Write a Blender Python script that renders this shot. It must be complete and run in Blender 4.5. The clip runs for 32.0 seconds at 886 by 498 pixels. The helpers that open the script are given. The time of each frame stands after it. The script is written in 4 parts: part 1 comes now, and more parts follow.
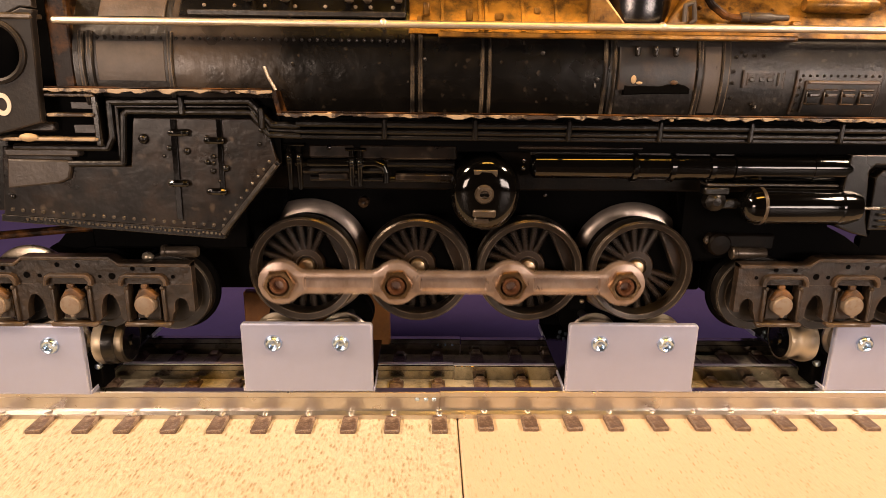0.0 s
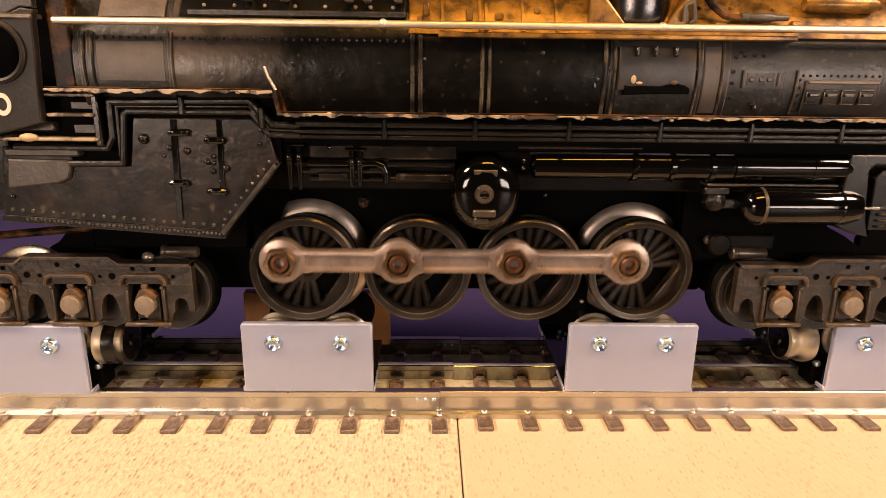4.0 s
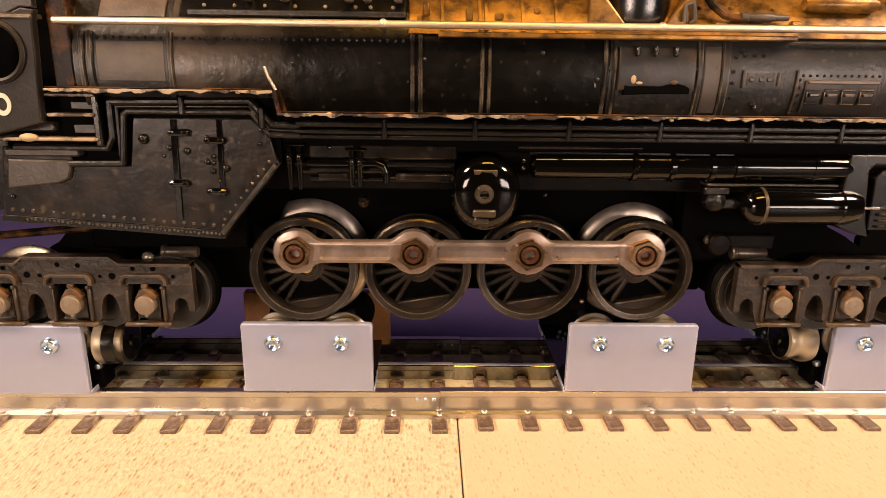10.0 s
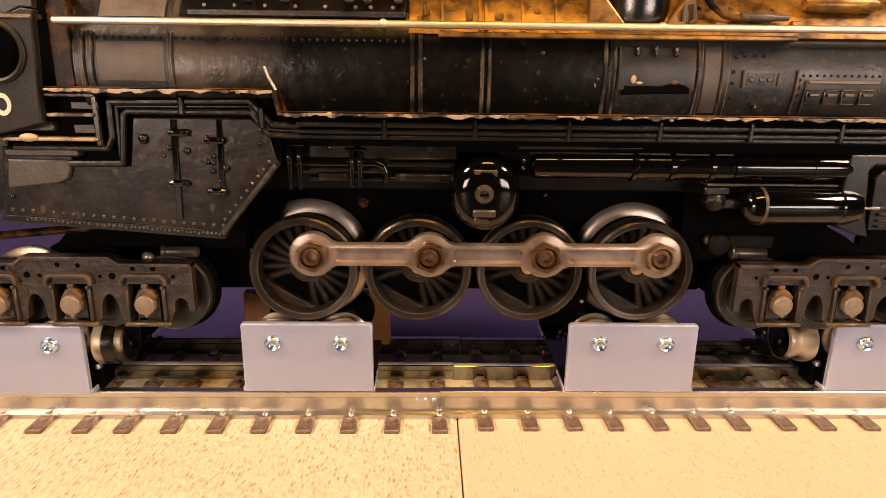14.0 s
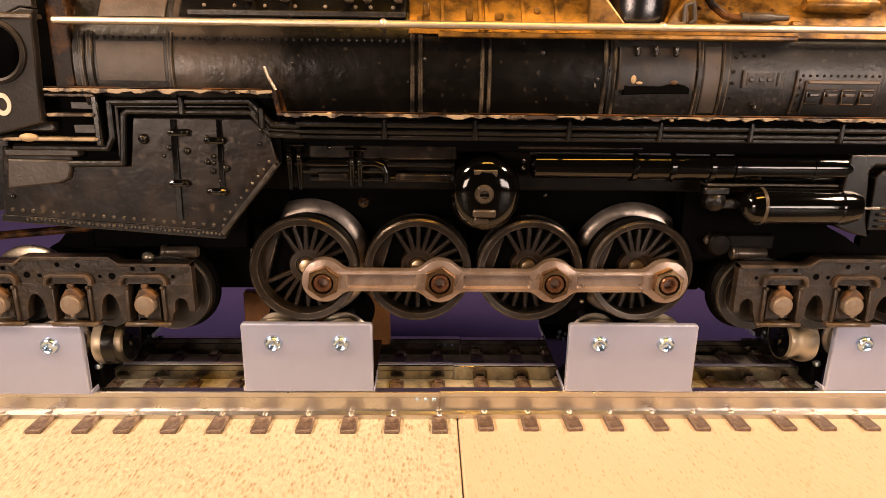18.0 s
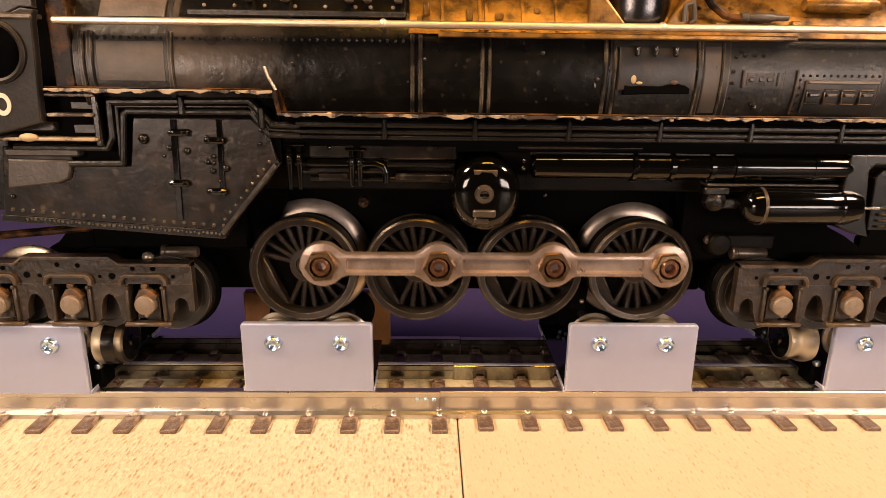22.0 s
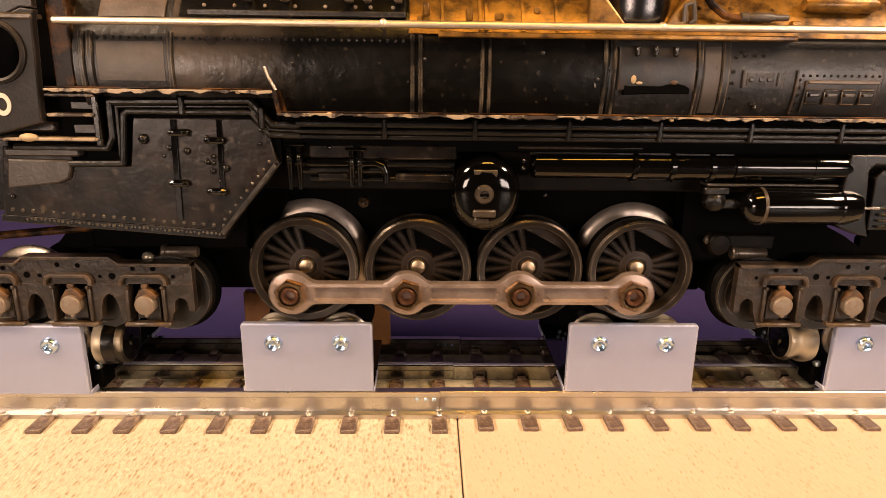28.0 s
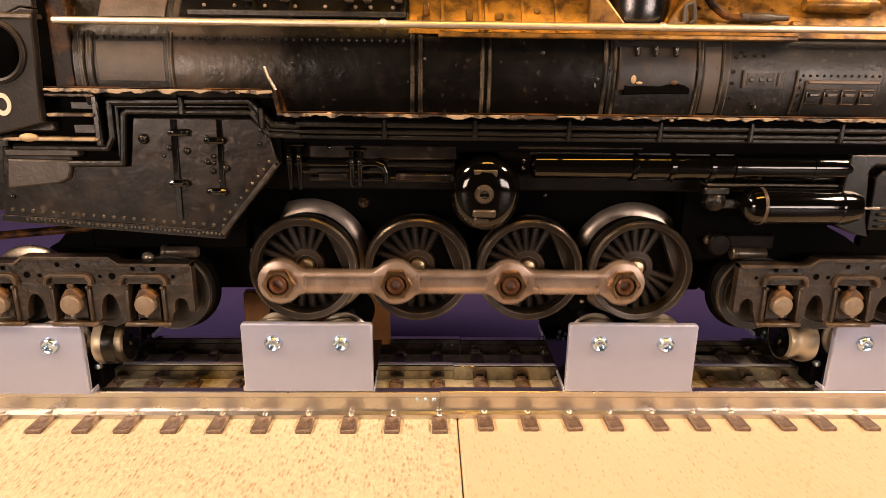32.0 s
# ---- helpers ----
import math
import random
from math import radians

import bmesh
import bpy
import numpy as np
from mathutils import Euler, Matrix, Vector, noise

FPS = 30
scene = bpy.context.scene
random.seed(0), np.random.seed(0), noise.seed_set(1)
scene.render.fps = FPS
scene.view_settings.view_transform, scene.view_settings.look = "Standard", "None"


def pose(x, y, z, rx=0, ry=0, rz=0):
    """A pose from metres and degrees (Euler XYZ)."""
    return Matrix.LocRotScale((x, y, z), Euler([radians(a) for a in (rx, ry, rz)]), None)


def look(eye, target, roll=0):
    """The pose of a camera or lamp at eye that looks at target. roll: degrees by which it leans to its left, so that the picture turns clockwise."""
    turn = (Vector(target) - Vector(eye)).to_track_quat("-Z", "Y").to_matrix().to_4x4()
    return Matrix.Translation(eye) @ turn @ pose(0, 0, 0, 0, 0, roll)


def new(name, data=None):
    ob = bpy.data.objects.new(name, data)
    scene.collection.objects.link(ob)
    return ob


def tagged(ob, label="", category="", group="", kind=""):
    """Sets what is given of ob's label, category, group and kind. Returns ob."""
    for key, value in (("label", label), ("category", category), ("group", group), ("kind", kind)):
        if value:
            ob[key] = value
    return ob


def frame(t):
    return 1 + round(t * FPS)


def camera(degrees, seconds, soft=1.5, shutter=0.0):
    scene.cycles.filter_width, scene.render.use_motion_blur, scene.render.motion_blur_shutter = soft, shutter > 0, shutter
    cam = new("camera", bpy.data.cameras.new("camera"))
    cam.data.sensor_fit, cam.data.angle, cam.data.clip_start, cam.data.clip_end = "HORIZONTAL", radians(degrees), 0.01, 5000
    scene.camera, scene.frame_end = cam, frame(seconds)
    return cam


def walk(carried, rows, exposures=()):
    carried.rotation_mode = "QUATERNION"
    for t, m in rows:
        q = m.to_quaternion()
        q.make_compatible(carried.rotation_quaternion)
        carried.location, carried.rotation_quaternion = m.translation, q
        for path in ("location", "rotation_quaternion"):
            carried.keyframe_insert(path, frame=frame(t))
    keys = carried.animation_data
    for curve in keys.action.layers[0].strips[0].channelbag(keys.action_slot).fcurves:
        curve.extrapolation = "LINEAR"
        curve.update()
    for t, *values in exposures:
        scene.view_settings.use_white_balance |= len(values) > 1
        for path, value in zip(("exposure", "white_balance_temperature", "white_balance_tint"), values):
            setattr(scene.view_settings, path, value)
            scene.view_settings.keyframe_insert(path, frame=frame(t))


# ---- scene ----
# All lengths below are in millimetres; S turns them into metres. x runs along the track,
# y away from the viewer, z up; z = 0 is the top of the rails, y = 0 the front of the roller stands.
from mathutils.geometry import tessellate_polygon

S = 0.001
cam = camera(70, 32.0, soft=0.65, shutter=0.15)
EYE = (0.0, -0.185, 0.1004)
STILL = look(EYE, (0.00437, 0.00744, 0.04611), 0.7)
walk(cam, [(0.0, STILL), (32.0, STILL)])

# ---------------------------------------------------------------- light
scene.view_settings.exposure = 0.0
world = bpy.data.worlds.new("room_air")
scene.world = world
world.use_nodes = True
world.node_tree.nodes["Background"].inputs[0].default_value = (0.5, 0.42, 0.42, 1)
world.node_tree.nodes["Background"].inputs[1].default_value = 0.002


def ceiling_lamp(name, at, aim, size, power, colour):
    data = bpy.data.lights.new(name, "AREA")
    data.shape, data.size, data.size_y = "RECTANGLE", size[0], size[1]
    data.energy, data.color = power, colour
    ob = new(name, data)
    ob.matrix_world = look(at, aim)
    return ob


AIM = (0.0, 0.0, 0.05)
ceiling_lamp("ceiling_lamp", (-0.72, -0.36, 0.72), AIM, (0.26, 0.16), 13.5, (1.0, 0.72, 0.50))
ceiling_lamp("ceiling_lamp", (0.80, -0.36, 0.72), AIM, (0.26, 0.16), 12.3, (1.0, 0.72, 0.50))
ceiling_lamp("orange_lamp", (0.09, -0.30, 0.60), (0.05, 0.0, 0.11), (0.28, 0.09), 2.3, (1.0, 0.49, 0.07))
# Low side lamps added for highlights on barrel and tank; no window behind them.
ceiling_lamp("window_light", (-0.42, -0.72, 0.15), AIM, (0.22, 0.18), 3.3, (1.0, 0.75, 0.60))
ceiling_lamp("window_light", (0.50, -0.70, 0.115), AIM, (0.34, 0.13), 2.85, (1.0, 0.80, 0.69))


# ---------------------------------------------------------------- materials
def mat(name, base, rough=0.5, metal=0.0, vary=0.25, scale=120.0, bump=0.15, fine=900.0, second=None, amount=0.5,
        edge=0.08, spot=60.0, spec=0.5, edges=None, reach=0.0005, lumps=0.0, wide_scale=130.0, stretch=1.0, sheen=None,
        spot_detail=8, spot_rough=0.7, pits=None):
    """A paint or metal: base colour with cloudy variation, fine relief, and an optional second colour in worn spots."""
    m = bpy.data.materials.new(name)
    m.use_nodes = True
    nt = m.node_tree
    n, ln = nt.nodes, nt.links
    b = n["Principled BSDF"]
    b.inputs["Metallic"].default_value = metal
    b.inputs["Specular IOR Level"].default_value = spec
    tex = n.new("ShaderNodeTexCoord")
    co = n.new("ShaderNodeMapping")
    co.inputs["Scale"].default_value = (1.0, stretch, 1.0)
    ln.new(tex.outputs["Object"], co.inputs["Vector"])
    cloud = n.new("ShaderNodeTexNoise")
    cloud.inputs["Scale"].default_value, cloud.inputs["Detail"].default_value = scale, 6
    grain = n.new("ShaderNodeTexNoise")
    grain.inputs["Scale"].default_value, grain.inputs["Detail"].default_value = fine, 4
    for t in (cloud, grain):
        ln.new(co.outputs["Vector"], t.inputs["Vector"])
    mix = n.new("ShaderNodeMix")
    mix.data_type = "RGBA"
    lo = tuple(c * (1 - vary) for c in base)
    hi = tuple(min(1, c * (1 + vary)) for c in base)
    mix.inputs[6].default_value, mix.inputs[7].default_value = (*lo, 1), (*hi, 1)
    ln.new(cloud.outputs["Fac"], mix.inputs[0])
    colour = mix.outputs[2]
    if second:
        wear = n.new("ShaderNodeTexNoise")
        wear.inputs["Scale"].default_value, wear.inputs["Detail"].default_value = spot, spot_detail
        wear.inputs["Roughness"].default_value = spot_rough
        ln.new(co.outputs["Vector"], wear.inputs["Vector"])
        ramp = n.new("ShaderNodeMapRange")
        ramp.inputs["From Min"].default_value, ramp.inputs["From Max"].default_value = 1 - amount - edge, 1 - amount + edge
        ln.new(wear.outputs["Fac"], ramp.inputs["Value"])
        worn = n.new("ShaderNodeMix")
        worn.data_type = "RGBA"
        worn.inputs[7].default_value = (*second, 1)
        ln.new(ramp.outputs[0], worn.inputs[0])
        ln.new(colour, worn.inputs[6])
        colour = worn.outputs[2]
    if pits:
        # small dents with a colour of their own, on the boards their painted shade: cells per metre, reach of a dent,
        # colour, depth
        cell = n.new("ShaderNodeTexVoronoi")
        cell.inputs["Scale"].default_value, cell.inputs["Randomness"].default_value = pits[0], 1.0
        bent = n.new("ShaderNodeVectorMath")
        bent.operation = "MULTIPLY_ADD"
        wob = n.new("ShaderNodeTexNoise")
        wob.inputs["Scale"].default_value = pits[0] * 1.3
        ln.new(co.outputs["Vector"], wob.inputs["Vector"])
        bent.inputs[1].default_value = (0.7 / pits[0],) * 3
        ln.new(wob.outputs["Color"], bent.inputs[0])
        ln.new(co.outputs["Vector"], bent.inputs[2])
        ln.new(bent.outputs[0], cell.inputs["Vector"])
        dent = n.new("ShaderNodeMapRange")
        dent.inputs["From Min"].default_value, dent.inputs["From Max"].default_value = pits[1], pits[1] * 0.35
        ln.new(cell.outputs["Distance"], dent.inputs["Value"])
        some = n.new("ShaderNodeMath")
        some.operation = "MULTIPLY"
        ln.new(dent.outputs[0], some.inputs[0])
        pick = n.new("ShaderNodeSeparateColor")
        ln.new(cell.outputs["Color"], pick.inputs[0])
        ln.new(pick.outputs[0], some.inputs[1])
        dent_tone = n.new("ShaderNodeMix")
        dent_tone.data_type = "RGBA"
        dent_tone.inputs[7].default_value = (*pits[2], 1)
        ln.new(some.outputs[0], dent_tone.inputs[0])
        ln.new(colour, dent_tone.inputs[6])
        colour = dent_tone.outputs[2]
    if sheen:
        # highlight painted as a paler tone that thins out along the thing, broken up by the cloud pattern
        sep = n.new("ShaderNodeSeparateXYZ")
        ln.new(tex.outputs["Object"], sep.inputs[0])
        fade = n.new("ShaderNodeMapRange")
        fade.inputs["From Min"].default_value, fade.inputs["From Max"].default_value = sheen[1], sheen[0]
        ln.new(sep.outputs[0], fade.inputs["Value"])
        broken = n.new("ShaderNodeMath")
        broken.operation = "MULTIPLY"
        lift = n.new("ShaderNodeMapRange")
        lift.inputs["From Min"].default_value, lift.inputs["From Max"].default_value = 0.3, 0.6
        ln.new(cloud.outputs["Fac"], lift.inputs["Value"])
        ln.new(fade.outputs[0], broken.inputs[0])
        ln.new(lift.outputs[0], broken.inputs[1])
        sheened = n.new("ShaderNodeMix")
        sheened.data_type = "RGBA"
        sheened.inputs[7].default_value = (*sheen[2], 1)
        ln.new(broken.outputs[0], sheened.inputs[0])
        ln.new(colour, sheened.inputs[6])
        colour = sheened.outputs[2]
    if edges:
        # paler edges: paint rubbed off, and edge highlights put into the colour
        bev = n.new("ShaderNodeBevel")
        bev.samples = 4
        bev.inputs["Radius"].default_value = reach
        geo = n.new("ShaderNodeNewGeometry")
        dot = n.new("ShaderNodeVectorMath")
        dot.operation = "DOT_PRODUCT"
        ln.new(bev.outputs[0], dot.inputs[0])
        ln.new(geo.outputs["Normal"], dot.inputs[1])
        edge_mask = n.new("ShaderNodeMapRange")
        edge_mask.inputs["From Min"].default_value, edge_mask.inputs["From Max"].default_value = 0.985, 0.86
        ln.new(dot.outputs["Value"], edge_mask.inputs["Value"])
        patch = n.new("ShaderNodeMapRange")
        patch.inputs["From Min"].default_value, patch.inputs["From Max"].default_value = 0.38, 0.62
        ln.new(cloud.outputs["Fac"], patch.inputs["Value"])
        both = n.new("ShaderNodeMath")
        both.operation = "MULTIPLY"
        ln.new(edge_mask.outputs[0], both.inputs[0])
        ln.new(patch.outputs[0], both.inputs[1])
        bare = n.new("ShaderNodeMix")
        bare.data_type = "RGBA"
        bare.inputs[7].default_value = (*edges, 1)
        ln.new(both.outputs[0], bare.inputs[0])
        ln.new(colour, bare.inputs[6])
        colour = bare.outputs[2]
    ln.new(colour, b.inputs["Base Color"])
    rr = n.new("ShaderNodeMapRange")
    rr.inputs["To Min"].default_value, rr.inputs["To Max"].default_value = rough - min(0.1, rough * 0.4), min(1, rough + min(0.1, rough * 0.4))
    ln.new(cloud.outputs["Fac"], rr.inputs["Value"])
    ln.new(rr.outputs[0], b.inputs["Roughness"])
    bp = n.new("ShaderNodeBump")
    bp.inputs["Strength"].default_value, bp.inputs["Distance"].default_value = bump, 0.0004
    ln.new(grain.outputs["Fac"], bp.inputs["Height"])
    if lumps:
        wide = n.new("ShaderNodeTexNoise")
        wide.inputs["Scale"].default_value, wide.inputs["Detail"].default_value = wide_scale, 3
        ln.new(co.outputs["Vector"], wide.inputs["Vector"])
        bw = n.new("ShaderNodeBump")
        bw.inputs["Strength"].default_value, bw.inputs["Distance"].default_value = lumps, 0.001
        ln.new(wide.outputs["Fac"], bw.inputs["Height"])
        ln.new(bw.outputs[0], bp.inputs["Normal"])
    ln.new(bp.outputs[0], b.inputs["Normal"])
    return m


BLACK = mat("black_cast_paint", (0.0024, 0.0020, 0.0018), 0.25, vary=0.4, bump=0.08, scale=90, spec=0.36, edges=(0.06, 0.05, 0.042), lumps=0.1)
# the last argument fades the boiler's left highlight into the colour
CRACKED = mat("crackled_black_paint", (0.0024, 0.0021, 0.0018), 0.27, vary=0.4, bump=0.12, fine=380, scale=90, spec=0.3, second=(0.01, 0.008, 0.006), amount=0.36, spot=200, edge=0.12, lumps=0.2, wide_scale=260, pits=(330, 0.2, (0.028, 0.022, 0.017)), sheen=(-0.068, -0.034, (0.06, 0.046, 0.036)))
GLOSS = mat("glossy_black_paint", (0.0012, 0.0011, 0.001), 0.075, bump=0.02, spec=0.42, lumps=0.03)
# near-black that holds the shade of recesses and far parts in its colour
SHADE_BLACK = mat("matt_black_with_shade", (0.0007, 0.0006, 0.0006), 0.7, spec=0.04)
GREYBLACK = mat("dusty_black_paint", (0.0058, 0.0047, 0.0039), 0.38, vary=0.4, second=(0.024, 0.0185, 0.0145), amount=0.4, spot=240, edge=0.2, bump=0.25, spec=0.44, edges=(0.14, 0.11, 0.085), lumps=0.26, wide_scale=200, pits=(420, 0.3, (0.055, 0.045, 0.036)))
BROWNBLACK = mat("brown_stained_black_paint", (0.0045, 0.0035, 0.003), 0.38, vary=0.5, second=(0.045, 0.024, 0.011), amount=0.42, spot=150, edge=0.14, bump=0.12, edges=(0.12, 0.08, 0.05), lumps=0.18)
PATCH = mat("bare_tan_metal", (0.42, 0.30, 0.17), 0.5, vary=0.3)
RUST = mat("rusty_axle_box", (0.045, 0.024, 0.011), 0.5, vary=0.5, second=(0.15, 0.07, 0.02), amount=0.48, spot=260, edge=0.1, bump=0.4)
CHIPPED = mat("chipped_edge_paint", (0.022, 0.011, 0.005), 0.45, vary=0.5, second=(0.33, 0.245, 0.155), amount=0.50, spot=130, edge=0.035, bump=0.3, lumps=0.25, wide_scale=300)
# orange lamplight is put into this brown, on top of the lamp itself
ORANGE_LIT = mat("orange_lit_paint", (0.25, 0.122, 0.018), 0.34, metal=0.4, vary=0.6, second=(0.03, 0.012, 0.003), amount=0.47, spot=150, edge=0.1, bump=0.3, fine=420, lumps=0.2)
STAIN = mat("brown_stained_paint", (0.008, 0.0035, 0.0015), 0.4, spec=0.12, vary=0.5, second=(0.12, 0.05, 0.014), amount=0.45, spot=120, edge=0.1)
BRASS = mat("brass_rod", (0.86, 0.71, 0.56), 0.42, metal=1.0, bump=0.03)
STEEL = mat("bright_steel", (0.62, 0.6, 0.58), 0.28, metal=1.0, bump=0.05)
FLANGE = mat("worn_steel_flange", (0.52, 0.45, 0.39), 0.37, metal=0.75, vary=0.45, scale=260, bump=0.2, fine=500, lumps=0.15, second=(0.16, 0.125, 0.10), amount=0.4, spot=180, edge=0.15)
BLACKGLASS = mat("dark_polished_metal", (0.004, 0.004, 0.004), 0.12, spec=0.4, bump=0.02)
# edges= puts the plate's bright edge highlight into the metal colour
ALU = mat("brushed_aluminium", (0.345, 0.375, 0.53), 0.38, metal=0.5, vary=0.06, bump=0.06, fine=2500, second=(0.31, 0.335, 0.465), amount=0.42, spot=40, edge=0.25, edges=(0.85, 0.82, 0.85), reach=0.0008)
SCREW = mat("chrome_screw", (0.56, 0.70, 1.0), 0.27, metal=1.0, bump=0.02)
ROD = mat("tan_oxidised_rod", (0.335, 0.268, 0.235), 0.3, metal=0.6, vary=0.25, bump=0.14, second=(0.17, 0.115, 0.085), amount=0.42, spot=140, edge=0.18, edges=(0.50, 0.38, 0.29), reach=0.0006, lumps=0.12, wide_scale=200)
NUT = mat("rusty_brass_nut", (0.40, 0.26, 0.14), 0.2, metal=0.95, vary=0.35, second=(0.12, 0.06, 0.03), amount=0.42, spot=400, edge=0.1, edges=(0.62, 0.45, 0.27), reach=0.0004)
BOLT = mat("dark_rusty_bolt", (0.19, 0.088, 0.048), 0.25, metal=0.8, vary=0.5, scale=400, second=(0.30, 0.165, 0.09), amount=0.38, spot=500, edge=0.1, edges=(0.42, 0.26, 0.15), reach=0.0003)
SMOKED = mat("oily_brown_black_frame", (0.0022, 0.0016, 0.0012), 0.5, vary=0.5, spec=0.1, second=(0.010, 0.0062, 0.0035), amount=0.4, spot=110, edge=0.15, bump=0.3)
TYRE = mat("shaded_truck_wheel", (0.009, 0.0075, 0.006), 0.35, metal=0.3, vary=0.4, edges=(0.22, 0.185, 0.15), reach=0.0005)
CAP = mat("brass_axle_cap", (0.60, 0.46, 0.30), 0.36, metal=1.0, bump=0.05)
RIM = mat("dark_steel_tyre", (0.036, 0.029, 0.023), 0.3, metal=0.55, vary=0.4, scale=200, edges=(0.30, 0.245, 0.195), reach=0.0006, second=(0.018, 0.0135, 0.010), amount=0.42, spot=160, edge=0.15)
WHEEL = mat("black_wheel_paint", (0.010, 0.0075, 0.0055), 0.35, second=(0.034, 0.019, 0.010), amount=0.42, spot=180, edge=0.2, spec=0.4, edges=(0.19, 0.155, 0.12), reach=0.0004)
TRUCK = mat("grimy_truck_paint", (0.013, 0.0095, 0.007), 0.42, vary=0.5, second=(0.036, 0.022, 0.013), amount=0.42, spot=170, edge=0.15, bump=0.6, fine=500, spec=0.45, edges=(0.12, 0.08, 0.05), reach=0.0004, lumps=0.45, wide_scale=220)
LIP = mat("truck_edge_worn_brown", (0.055, 0.034, 0.02), 0.4, vary=0.5, second=(0.014, 0.01, 0.007), amount=0.48, spot=190, edge=0.1, bump=0.4, edges=(0.22, 0.15, 0.09), reach=0.0004, lumps=0.3, wide_scale=250)
BARREL = mat("dull_brown_metal", (0.085, 0.066, 0.048), 0.34, metal=0.4, vary=0.4, bump=0.2, second=(0.02, 0.014, 0.01), amount=0.42, spot=150, edge=0.15)
MATT = mat("flat_black_paint", (0.0026, 0.0021, 0.0017), 0.34, vary=0.4, bump=0.25, fine=500, spec=0.27, edges=(0.05, 0.04, 0.032), reach=0.0003, lumps=0.3, wide_scale=180)
# pale paint with the lamp light on panel and hood put into its colour
LIT_PALE = mat("pale_lit_paint", (0.12, 0.09, 0.073), 0.4, vary=0.4, second=(0.03, 0.023, 0.018), amount=0.4, spot=90, edge=0.2, bump=0.2)
DUSTY = mat("dusty_brown_grey_paint", (0.062, 0.047, 0.036), 0.45, vary=0.3, second=(0.014, 0.011, 0.009), amount=0.4, spot=90, edge=0.2, bump=0.2, edges=(0.10, 0.075, 0.05), lumps=0.1)
CABPAINT = mat("dull_cab_paint", (0.011, 0.009, 0.008), 0.5, vary=0.4, second=(0.028, 0.021, 0.016), amount=0.36, spot=160, edge=0.15, bump=0.25, spec=0.25, edges=(0.10, 0.075, 0.055), lumps=0.15)
SCUFFED = mat("scuffed_dark_paint", (0.03, 0.023, 0.018), 0.4, vary=0.4, second=(0.012, 0.009, 0.007), amount=0.42, spot=150, edge=0.15, bump=0.2, edges=(0.13, 0.10, 0.075), lumps=0.2)
RIVET = mat("dark_rivet_paint", (0.008, 0.006, 0.005), 0.3, spec=0.4)
BAND = mat("rubbed_band_paint", (0.008, 0.0065, 0.0055), 0.36, vary=0.4, scale=160, spec=0.35, edges=(0.26, 0.20, 0.14), reach=0.0007, lumps=0.1)
DOME = mat("dark_dome_metal", (0.075, 0.073, 0.075), 0.24, metal=1.0, vary=0.5, bump=0.1)
JOURNAL = mat("worn_journal_steel", (0.195, 0.155, 0.118), 0.5, metal=0.4, second=(0.13, 0.06, 0.02), amount=0.36, spot=350, edge=0.15)
# paler than the black around: worn metal, with rivet glints put into the colour
WORN_GLINT = mat("glossy_rivet_paint", (0.06, 0.052, 0.044), 0.16, spec=0.9, vary=0.6, scale=300)
# the dark patches paint black reflections on the polished roller
SHINY = mat("pale_roller_reflections", (0.40, 0.34, 0.255), 0.4, metal=0.35, bump=0.1, vary=0.3, second=(0.012, 0.009, 0.006), amount=0.52, spot=60, edge=0.08, spot_detail=2)
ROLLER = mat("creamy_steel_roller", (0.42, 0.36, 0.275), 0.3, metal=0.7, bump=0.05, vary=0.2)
RAIL = mat("tinned_rail", (0.58, 0.565, 0.55), 0.3, metal=1.0, vary=0.15, bump=0.12, fine=300, second=(0.44, 0.41, 0.38), amount=0.42, spot=120, edge=0.25, lumps=0.12)
# pale colour of the strips that paint the centre rail's bright reflection
RAIL_GLINT = mat("rail_top_highlight", (0.84, 0.80, 0.72), 0.35, metal=0.3, vary=0.3)
# darker copy of the rail metal, toned for the shade under the locomotive
DARKRAIL = mat("shaded_far_rail", (0.52, 0.50, 0.45), 0.22, metal=1.0, vary=0.3, bump=0.08, second=(0.30, 0.28, 0.24), amount=0.45, spot=110, edge=0.2)
MIDRAIL = mat("grey_centre_rail", (0.44, 0.43, 0.40), 0.24, metal=1.0, vary=0.3, bump=0.08, second=(0.20, 0.195, 0.175), amount=0.43, spot=110, edge=0.2)
BALLAST = mat("dusty_board_strip", (0.58, 0.53, 0.41), 0.85, vary=0.3, scale=150, bump=0.9, fine=400, second=(0.25, 0.225, 0.165), amount=0.43, spot=220, edge=0.1)
TIE = mat("dark_worn_tie", (0.10, 0.062, 0.046), 0.42, vary=0.6, scale=300, bump=1.0, fine=600, second=(0.27, 0.20, 0.15), amount=0.46, spot=320, edge=0.06, edges=(0.36, 0.27, 0.18), reach=0.0005)
# board pits: the shading of the bumps is put into their darker colour
BOARD = mat("cream_textured_board", (0.655, 0.57, 0.425), 0.8, vary=0.07, bump=0.6, fine=620, scale=60, pits=(900, 0.56, (0.38, 0.30, 0.175)), lumps=1.0, wide_scale=900.0, stretch=0.42)
BOARD2 = mat("cream_smooth_board", (0.635, 0.512, 0.372), 0.75, vary=0.06, bump=0.4, fine=520, scale=50, pits=(950, 0.36, (0.44, 0.335, 0.20)), lumps=0.45, wide_scale=800.0, stretch=0.35)
CLOTH = mat("purple_cloth", (0.042, 0.033, 0.118), 0.9, vary=0.15, bump=0.4, fine=1200, spec=0.1)
